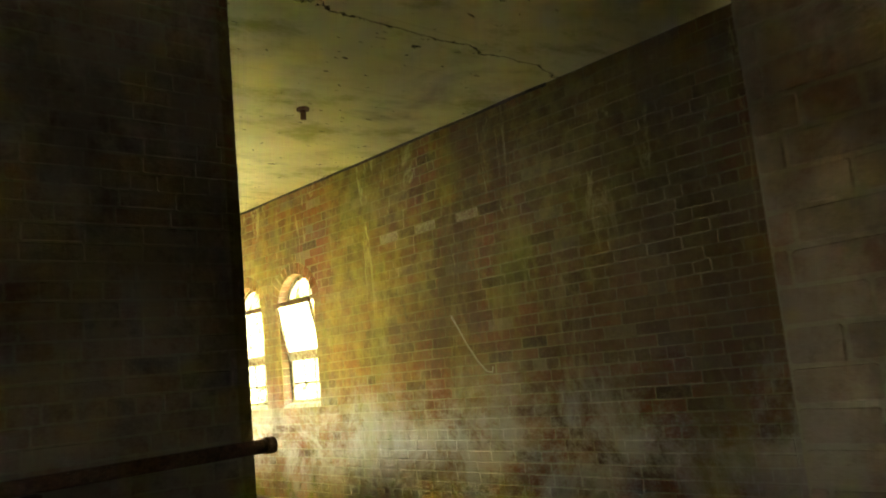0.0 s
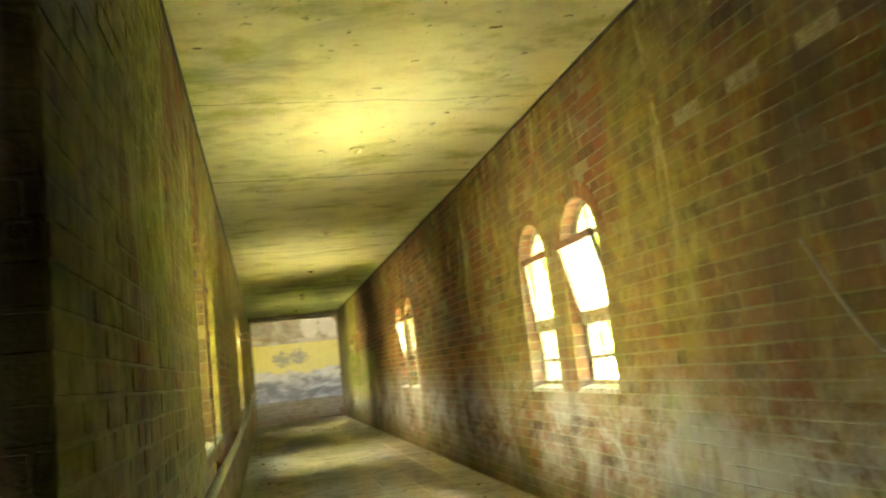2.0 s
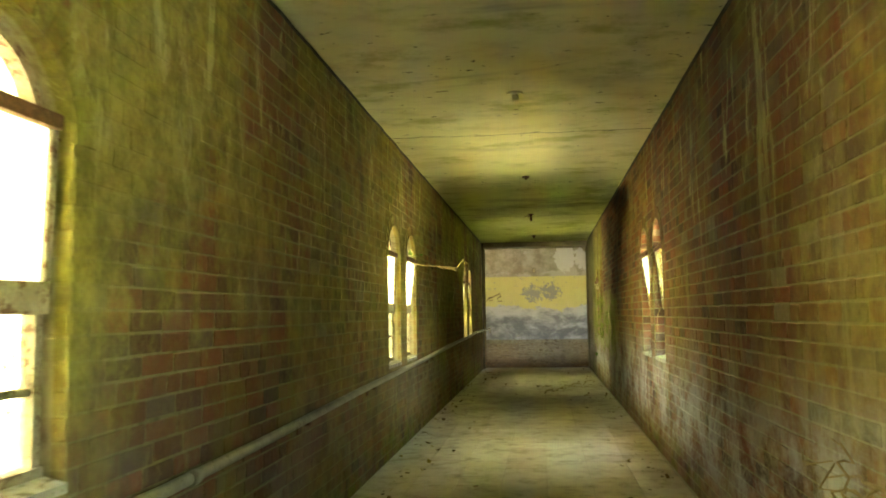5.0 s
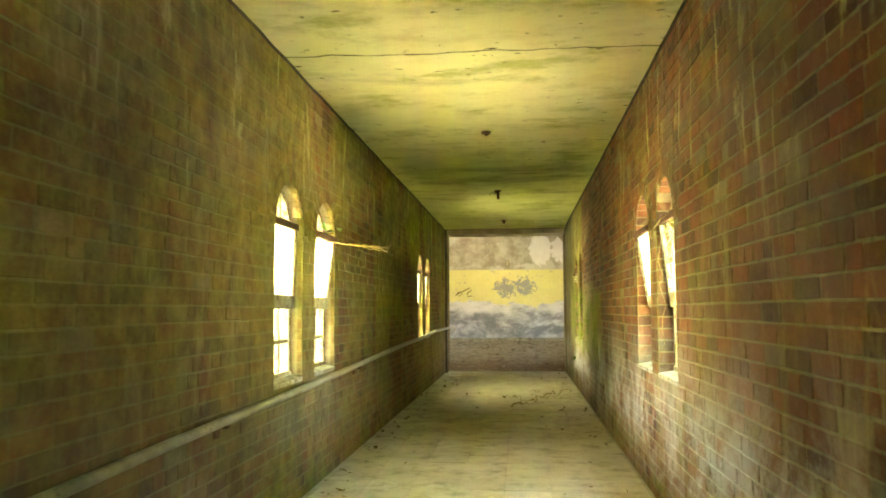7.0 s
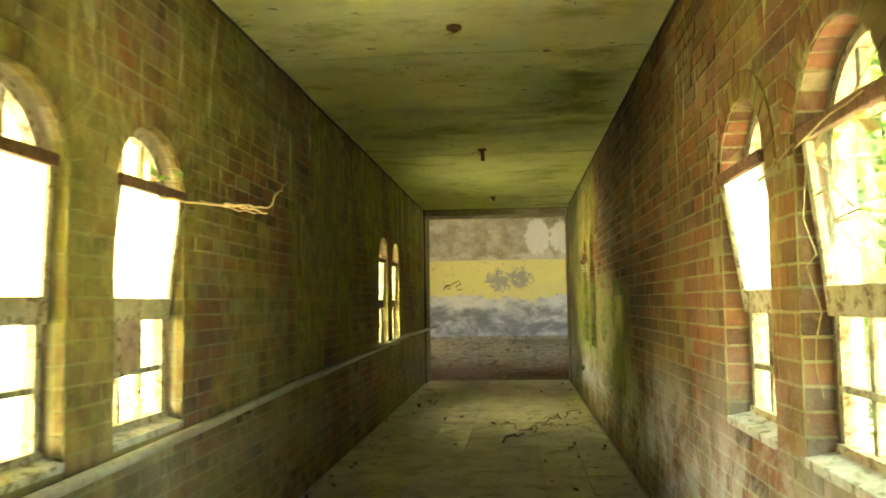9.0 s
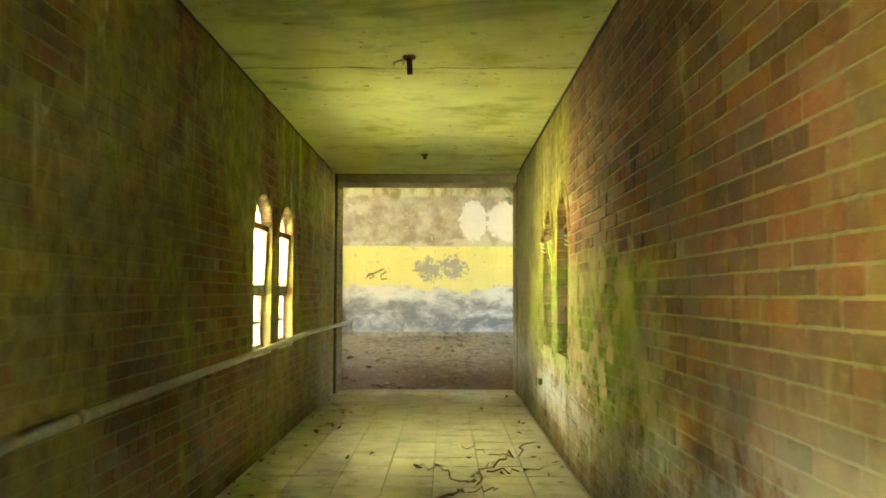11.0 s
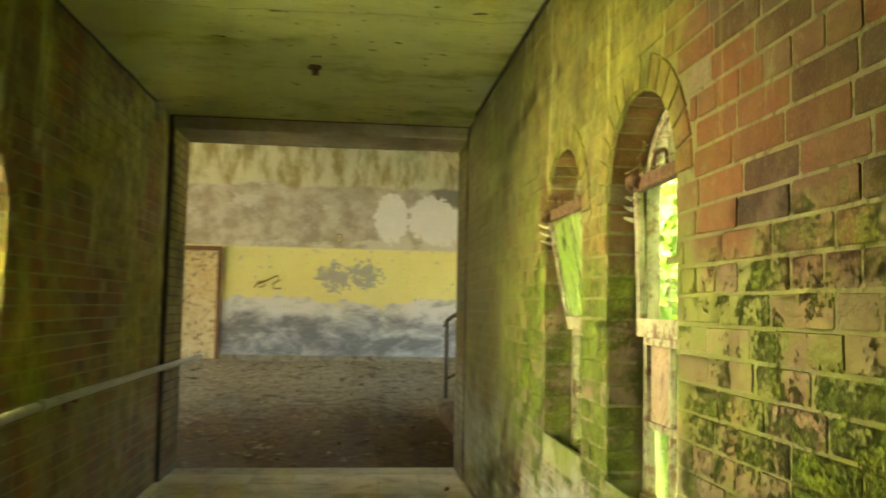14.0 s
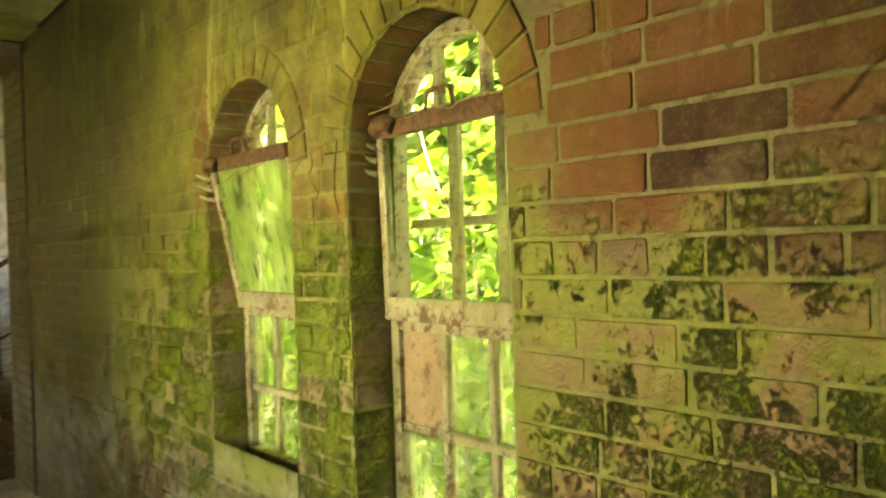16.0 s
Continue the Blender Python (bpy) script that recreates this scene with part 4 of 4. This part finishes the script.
for k, (x, y, h, sp, n, sz) in enumerate((
        (5.15, 18.2, 2.9, 0.75, 650, 0.11), (5.3, 19.6, 3.2, 0.9, 700, 0.12), (5.0, 20.7, 2.6, 0.7, 600, 0.11), (5.9, 18.9, 3.6, 1.1, 1300, 0.12),
        (6.4, 20.9, 3.8, 1.2, 1300, 0.12), (5.4, 22.0, 3.2, 1.0, 1100, 0.11), (6.6, 23.6, 4.0, 1.2, 1200, 0.12), (5.6, 16.9, 2.3, 0.7, 800, 0.10), (7.4, 22.0, 4.2, 1.3, 1200, 0.13),
        (6.2, 14.0, 2.8, 1.0, 1000, 0.11), (6.5, 12.4, 2.6, 1.0, 1000, 0.11), (6.4, 10.4, 2.9, 1.1, 1000, 0.11), (6.7, 8.4, 2.7, 1.1, 1000, 0.11), (6.5, 6.6, 2.5, 1.0, 900, 0.11), (6.6, 4.4, 2.9, 1.1, 1000, 0.11), (6.6, 15.6, 2.8, 1.0, 1000, 0.11), (4.95, 19.3, 1.7, 0.6, 380, 0.11), (7.3, 19.8, 3.2, 1.2, 1500, 0.13), (8.3, 21.2, 3.6, 1.4, 1600, 0.14), (8.6, 23.2, 3.6, 1.4, 1600, 0.14), (5.5, 20.4, 2.0, 0.8, 1000, 0.10), (7.2, 24.8, 3.8, 1.3, 1400, 0.13),
        (-2.4, 14.6, 1.1, 0.8, 600, 0.10), (-1.6, 22.2, 1.2, 0.8, 600, 0.10), (-3.2, 9.5, 0.9, 0.7, 500, 0.10), (0.2, 16.6, 0.9, 0.5, 450, 0.08), (0.3, 10.6, 0.75, 0.5, 400, 0.08))):
    shrub(x, y, h, sp, n, sz, 100 + k, "dense bright green shrub growing close outside the wall" if x > 0 and h > 2 else "low straggling green shrub on rough grass")


def tree(x, y, height, seed):
    """Tapered trunk, limbs and a crown of leaf clumps with gaps."""
    rnd = random.Random(seed)
    foot = Vector((x, y, -0.35))
    e = empty("tree", foot, "broad leafy tree on rough grass, added to shade the east side", "tree", group="trees beyond the corridor")
    trunk = wander(foot, foot + Vector((rnd.uniform(-0.6, 0.6), rnd.uniform(-0.6, 0.6), height * 0.75)), 8, 0.12, seed)
    obs = [tube("trunk", trunk, 0.2, M_BARK, taper=0.3, sides=9)]
    ends = []
    for k in range(11):
        a, st = rnd.uniform(0, 6.28), trunk[rnd.randint(3, 8)]
        end = st + Vector((math.cos(a), math.sin(a), rnd.uniform(0.2, 0.9))) * height * rnd.uniform(0.2, 0.36)
        limb = wander(st, end, 5, 0.15, seed * 17 + k)
        obs.append(tube("limb", limb, 0.06, M_BARK, taper=0.3, sides=5))
        ends += limb[2:]
    places = [rnd.choice(ends) + Vector((rnd.gauss(0, 0.5), rnd.gauss(0, 0.5), rnd.gauss(0, 0.42))) for _ in range(2600 if y < 15 else 5200)]
    places = [p for p in places if p.x > 4.35 or p.x < -1.0]
    obs.append(leaves("crown", places, 0.24, seed, M_LEAF, None))
    adopt(e, *obs)


# placed to cut the sun and sky reaching the east windows
for k, (x, y, h) in enumerate(((8.0, 4.6, 6.8), (8.3, 8.6, 7.2), (7.9, 12.6, 6.8), (6.6, 16.6, 6.5), (6.5, 19.4, 6.8), (7.6, 21.6, 7.4), (9.5, 18.2, 7.5), (9.8, 24.5, 8.0), (12.5, 20.5, 9.0))):
    tree(x, y, h, 300 + k)

def vine(name, strands, m, label, leaf=None, seed=1):
    """A climbing stem with side shoots; strands: (from, to, radius, stray)."""
    a = strands[0]
    e = empty(name, a[0], label, "vine")
    for k, (p, q, r, amp) in enumerate(strands):
        adopt(e, tube("stem", wander(p, q, 9, amp, seed * 7 + k), r, m, taper=0.45, sides=6))
    if leaf:
        adopt(e, tagged(leaves("leaf_cluster", leaf[0], leaf[1], seed, leaf[2], None), kind="stuff"))


fx = XR - 0.02
vine("dead_root", [((XR + 0.06, 7.45, 0.80), (fx, 7.66, 0.66), 0.0090, 0.03), ((fx, 7.62, 0.90), (fx - 0.01, 7.95, 0.60), 0.0090, 0.04), ((fx, 7.72, 0.70), (fx - 0.02, 8.35, 0.62), 0.0075, 0.05),
                   ((fx, 7.9, 0.62), (fx - 0.02, 8.5, 0.50), 0.0059, 0.05), ((fx, 8.1, 0.60), (fx - 0.02, 8.3, 0.75), 0.0059, 0.04), ((fx, 7.8, 0.58), (fx - 0.02, 8.15, 0.45), 0.0059, 0.05),
                   ((fx, 7.7, 1.05), (fx - 0.01, 7.62, 0.72), 0.0090, 0.03), ((fx, 8.2, 0.58), (fx - 0.02, 8.6, 0.66), 0.0045, 0.04), ((fx, 8.0, 0.66), (fx - 0.03, 8.25, 0.55), 0.0059, 0.05)],
     M_TWIG, "tangle of dry pale roots hanging on the brick wall", seed=3)
vine("dry_twig", [((1.6, 13.28, 1.66), (1.95, 13.33, 1.62), 0.008, 0.005), ((1.95, 13.33, 1.62), (2.14, 13.30, 1.60), 0.009, 0.005), ((2.14, 13.30, 1.60), (2.22, 13.28, 1.70), 0.004, 0.01),
                  ((1.85, 13.33, 1.635), (2.08, 13.36, 1.585), 0.007, 0.007), ((2.0, 13.33, 1.615), (2.14, 13.28, 1.575), 0.007, 0.007)],
     M_TWIG, "dry yellow twig reaching in through the window", ([(1.62 + 0.03 * k, 13.22 + 0.05 * (k % 2), 1.69 + 0.01 * k) for k in range(6)], 0.07, M_LEAF), 5)
vine("window_creeper", [((XR + 0.1, 12.55, 1.72), (XR + 0.02, 12.1, 1.62), 0.005, 0.04), ((XR + 0.05, 12.6, 1.65), (XR + 0.05, 12.05, 1.78), 0.004, 0.04), ((XR + 0.03, 12.57, 1.7), (XR + 0.02, 12.5, 0.95), 0.003, 0.03),
                        ((XR + 0.04, 12.56, 1.5), (XR + 0.03, 12.1, 1.35), 0.004, 0.05), ((XR + 0.04, 12.4, 1.7), (XR + 0.03, 12.2, 1.2), 0.004, 0.05), ((XR - 0.01, 12.9, 1.6), (XR - 0.01, 12.1, 1.68), 0.005, 0.03)],
     M_TWIG, "dead creeper stems tangled over the open window", ([(XR + 0.05, 12.15 + 0.06 * k, 1.60 + 0.04 * (k % 3)) for k in range(7)], 0.05, M_DRYLEAF), 9)
vine("thin_creeper", [((XR - 0.01, 19.95, 1.60), (XR - 0.02, 19.05, 1.66), 0.0028, 0.02), ((XR - 0.012, 19.2, 1.66), (XR - 0.012, 19.15, 1.25), 0.0018, 0.02), ((XR - 0.012, 19.93, 1.58), (XR - 0.012, 20.08, 1.05), 0.0018, 0.02),
                      ((XR - 0.012, 19.9, 1.3), (XR - 0.014, 19.88, 0.80), 0.0022, 0.025), ((XR - 0.01, 19.06, 1.66), (XR - 0.012, 19.10, 1.0), 0.0018, 0.02), ((XR + 0.05, 19.0, 1.72), (XR + 0.03, 18.5, 1.69), 0.0024, 0.03),
                      ((XR + 0.07, 18.95, 1.76), (XR + 0.07, 18.5, 1.82), 0.0018, 0.04), ((XR - 0.012, 19.25, 1.62), (XR - 0.012, 19.30, 1.4), 0.0018, 0.02)],
     M_TWIG, "thin dry creeper clinging round the window arches", ([(XR - 0.02, 19.8 + 0.05 * k, 0.42 + 0.03 * (k % 3)) for k in range(4)], 0.06, M_LEAF), 11)
vine("floor_branch", [((2.95, 17.25, 0.02), (3.35, 18.3, 0.025), 0.010, 0.05), ((3.35, 18.3, 0.025), (3.75, 19.3, 0.02), 0.007, 0.05), ((3.2, 17.9, 0.02), (2.85, 18.4, 0.02), 0.005, 0.03), ((3.3, 18.2, 0.02), (3.7, 18.35, 0.02), 0.005, 0.03),
                      ((3.1, 17.7, 0.02), (3.35, 17.75, 0.02), 0.004, 0.03), ((3.5, 18.7, 0.02), (3.15, 19.1, 0.02), 0.004, 0.03)],
     M_TWIG, "dry fallen branch lying on the floor", ([(3.1 + 0.03 * k, 17.6 + 0.1 * k, 0.03) for k in range(9)], 0.04, M_DRYLEAF), 13)


def litter(name, places, lo, hi, m, label):
    """Loose lumps: squashed uneven boxes."""
    rnd = random.Random(len(places))
    verts, faces = [], []
    for x, y, z in places:
        k, r, a = len(verts), rnd.uniform(lo, hi), rnd.uniform(0, 3)
        ca, sa, hh = math.cos(a) * r, math.sin(a) * r, r * rnd.uniform(0.25, 0.8)
        for u in (-1, 1):
            for v in (-1, 1):
                for w in (0, 1):
                    j = rnd.uniform(0.5, 1.0)
                    verts.append((x + (u * ca - v * sa * 0.6) * j, y + (u * sa + v * ca * 0.6) * j, z - 0.004 + w * hh * j))
        faces += [tuple(k + i for i in f) for f in BOX_FACES]
    return tagged(mesh_part(name, verts, faces, m), label, "debris", kind="stuff")


rl = random.Random(21)
spots = []
for _ in range(420):
    y = rl.uniform(3.5, 22.3)
    side = rl.random()
    x = west(y) + 0.03 + abs(rl.gauss(0, 0.22)) if side < 0.45 else (XR - 0.03 - abs(rl.gauss(0, 0.2)) if side < 0.8 else rl.uniform(XL + 0.1, XR - 0.1))
    spots.append((min(max(x, west(y) + 0.03), XR - 0.03), y, 0.0))
litter("floor_grit", spots, 0.004, 0.022, M_BITS, "scattered grit and mortar crumbs on the floor")
heap = []
for _ in range(800):
    x, y = rl.uniform(-2, 7), Y_ROOM + 0.1 + (Y_FAR - Y_ROOM - 0.3) * rl.random() ** 0.8
    heap.append((x, y, far_z(x, y)))
litter("fallen_plaster", heap, 0.01, 0.075, M_BITS, "broken plaster lumps strewn over the far floor")
tagged(leaves("leaf_litter", [(x + rl.uniform(-.05, .05), y, 0.012 if y < Y_ROOM else z + 0.03) for x, y, z in spots[::4] + heap[::3]], 0.045, 77, M_DRYLEAF, None), "dry brown leaves strewn over the floors", "leaves", kind="stuff")

# ---- bricks and tiles ----
def brick_mesh(u0, u1, z0, z1, Q, rnd, chip=0.0022):
    """Proud face with bevelled edges and worn corners: sixteen points."""
    g, b = rnd.uniform(0.0022, 0.0044), 0.0022
    lift = 0.0024 + rnd.uniform(-0.0016, 0.0018)
    j = lambda: rnd.uniform(-chip, chip)
    def ring(e, d, k, loose):
        c = [min(rnd.uniform(0.0012, 0.0042) + k, 0.3 * (u1 - u0), 0.3 * (z1 - z0)) for _ in range(4)]
        a0, a1, b0, b1 = u0 + e, u1 - e, z0 + e, z1 - e
        pts = ((a0 + c[0], b0), (a1 - c[1], b0), (a1, b0 + c[1]), (a1, b1 - c[2]), (a1 - c[2], b1), (a0 + c[3], b1), (a0, b1 - c[3]), (a0, b0 + c[0]))
        return [Q(u + j() * loose, z + j() * loose, d) for u, z in pts]
    return ring(g, -0.002, 0.0, 0.6) + ring(g + b, lift, 0.002, 1.0)


BRICK_FACES = ((4, 5, 6, 7), (0, 1, 5, 4), (1, 2, 6, 5), (2, 3, 7, 6), (3, 0, 4, 7))
WORN_FACES = (tuple(range(8, 16)),) + tuple((i, (i + 1) % 8, 8 + (i + 1) % 8, 8 + i) for i in range(8))


class Course:
    """Collects bricks: a few as objects of their own, the rest joined."""
    def __init__(self, wall, flip, seed):
        self.wall, self.flip, self.rnd = wall, flip, random.Random(seed)
        self.v, self.f = [], []

    def add(self, u0, u1, z0, z1, Q, single=False, m=None):
        if u1 - u0 < 0.02 or z1 - z0 < 0.015:
            return
        vs = brick_mesh(u0, u1, z0, z1, Q, self.rnd)
        fs = [f[::-1] for f in WORN_FACES] if self.flip else WORN_FACES
        if single:
            mesh_part("brick", vs, fs, m or M_BRICK, self.wall)
        else:
            k = len(self.v)
            self.v += vs
            self.f += [tuple(k + i for i in f) for f in fs]

    def close(self):
        ob = mesh_part("brickwork", self.v, self.f, M_BRICK, self.wall, "worn red-brown bricks in common bond")
        tagged(ob, kind="stuff")


def lay(course, ua, ub, Q, wins=(), single=None, pale=()):
    """Common bond, every sixth course headers, cut round arched openings."""
    rnd = course.rnd
    ring = R + 0.108
    for row in range(int(round(H / COURSE))):
        z0, z1 = row * COURSE, (row + 1) * COURSE
        zm = (z0 + z1) / 2
        cuts = []
        for c, sill, *_ in wins:
            if sill - 0.03 < zm <= SPRING:
                cuts.append((c - R, c + R))
            elif SPRING < zm < SPRING + ring:
                h = math.sqrt(max(0, ring ** 2 - (zm - SPRING) ** 2))
                cuts.append((c - h, c + h))
        u = ua - BRICK * (0.25 if row % 6 == 1 else 0.5 if row % 2 else 0.0) - rnd.uniform(0, 0.02)
        while u < ub:
            n = BRICK + rnd.uniform(-0.006, 0.006)
            if row % 6 == 1 or rnd.random() < 0.07:
                n *= 0.5
            spans = [(max(u, ua), min(u + n, ub))]
            for a, b in cuts:
                nxt = []
                for p, q in spans:
                    if q <= a or p >= b:
                        nxt.append((p, q))
                    else:
                        nxt += [(p, a)] * (p < a) + [(b, q)] * (q > b)
                spans = nxt
            for p, q in spans:
                um = (p + q) / 2
                hit = any(abs(um - y) < 0.1 and abs(zm - z) < 0.034 for y, z in pale)
                course.add(p, q, z0, z1, Q, hit or (single is not None and single(um, zm)), M_LIME if hit else None)
            u += n


def surrounds(course, face, out, wins):
    """Voussoirs round each arch and brick reveals beside each window."""
    for c, sill, *_ in wins:
        n, depth = 15, recess(out, c)
        for i in range(n):
            a0, a1 = math.pi * i / n, math.pi * (i + 1) / n
            def Qr(u, z, d, a0=a0, a1=a1):
                a = a0 + (a1 - a0) * u
                return (face(c) - out * d, c + (R + z) * math.cos(a), SPRING + (R + z) * math.sin(a))
            g = 0.035
            vs = [Qr(u, z, d) for d, e, h in ((-0.002, g, 0.003), (0.006, g + 0.05, 0.006)) for u, z in ((e, h), (1 - e, h), (1 - e, 0.104 - h), (e, 0.104 - h))]
            k = len(course.v)
            course.v += vs
            course.f += [tuple(k + q for q in f) for f in BRICK_FACES]
            # the same brick seen under the arch
            def Qi(u, z, d, a0=a0, a1=a1):
                a = a0 + (a1 - a0) * u
                r = R - d
                return (face(c) + out * z, c + r * math.cos(a), SPRING + r * math.sin(a))
            vs = [Qi(u, z, d) for d, e, h in ((-0.002, g, 0.002), (0.004, g + 0.04, 0.006)) for u, z in ((e, h), (1 - e, h), (1 - e, depth - 0.004 - h), (e, depth - 0.004 - h))]
            k = len(course.v)
            course.v += vs
            course.f += [tuple(k + q for q in f) for f in BRICK_FACES]
        for s in (-1, 1):
            for row in range(int(round(SPRING / COURSE)) + 1):
                z0, z1 = max(row * COURSE, sill), min((row + 1) * COURSE, SPRING)
                course.add(0.0, depth, z0, z1, lambda u, z, d, s=s: (face(c) + out * u, c + s * (R - d), z))


east = Course(wall_east, False, 1)
lay(east, Y_BACK, Y_END, lambda u, z, d: (XR - d, u, z + 0.004 * noise.noise((u * 0.5, 3, 1))), WINS_E,
    lambda u, z: 16.75 < u < 18.46 and 0.22 < z < 2.2, ((5.02, 2.0), (4.68, 1.95), (4.27, 1.96)))
surrounds(east, lambda y: XR, 1, WINS_E)
east.close()
wst = Course(wall_west, True, 2)
lay(wst, Y_CORNER, Y_END, lambda u, z, d: (west(u) + d, u, z + 0.004 * noise.noise((u * 0.5, 9, 1))), WINS_W)
surrounds(wst, west, -1, WINS_W)
wst.close()
for jamb_x, side in ((XR - 0.01, 1), (XL + 0.02, -1)):
    jamb = Course(end_wall, side < 0, 6 + side)
    lay(jamb, Y_END + 0.02, Y_ROOM, lambda u, z, d, jx=jamb_x, sd=side: (jx - sd * d, u, z))
    jamb.close()
nth = Course(wall_north, False, 3)
lay(nth, X_WEST, 1.726, lambda u, z, d: (u, Y_CORNER - d, z))
nth.close()
sth = Course(wall_south, False, 4)
lay(sth, Y_BACK, Y_JAMB, lambda u, z, d: (1.55 - d, u, z))
lay(sth, 1.55, 1.74, lambda u, z, d: (u, Y_JAMB + d, z))
sth.close()

TILE = 0.305
def tile_points(x, y, rnd, local=False):
    g, b = 0.001, 0.002
    j = lambda: rnd.uniform(-0.0012, 0.0012)
    o = [(x + p * TILE + (g if p == 0 else -g), y + q * TILE + (g if q == 0 else -g), -0.004) for p, q in ((0, 0), (1, 0), (1, 1), (0, 1))]
    i = [(x + p * TILE + (g + b if p == 0 else -g - b) + j(), y + q * TILE + (g + b if q == 0 else -g - b) + j(), 0.4 * j()) for p, q in ((0, 0), (1, 0), (1, 1), (0, 1))]
    return o + i


rt = random.Random(5)
shapes = []
for k in range(6):
    me = bpy.data.meshes.new("floor_tile")
    me.from_pydata(tile_points(0, 0, rt), [], BRICK_FACES)
    me.materials.append(M_TILE)
    shapes.append(me)
tv, tf = [], []
x0 = XR - 0.02 - TILE * 27
for i in range(27):
    for j in range(84):
        x, y = x0 + i * TILE, Y_BACK + j * TILE
        if y > Y_ROOM - TILE or (x + TILE < west(y) - 0.02 and y > Y_CORNER):
            continue
        if x > XL - 0.1 and 10.8 < y < 22.4:
            ob = new("floor_tile", shapes[rt.randrange(6)])
            ob.location, ob.parent = (x, y, rt.uniform(-0.001, 0.001)), floor
        else:
            k = len(tv)
            tv += tile_points(x, y, rt)
            tf += [tuple(k + q for q in f) for f in BRICK_FACES]
tagged(mesh_part("tiling", tv, tf, M_TILE, floor, "worn dusty square floor tiles"), kind="stuff")
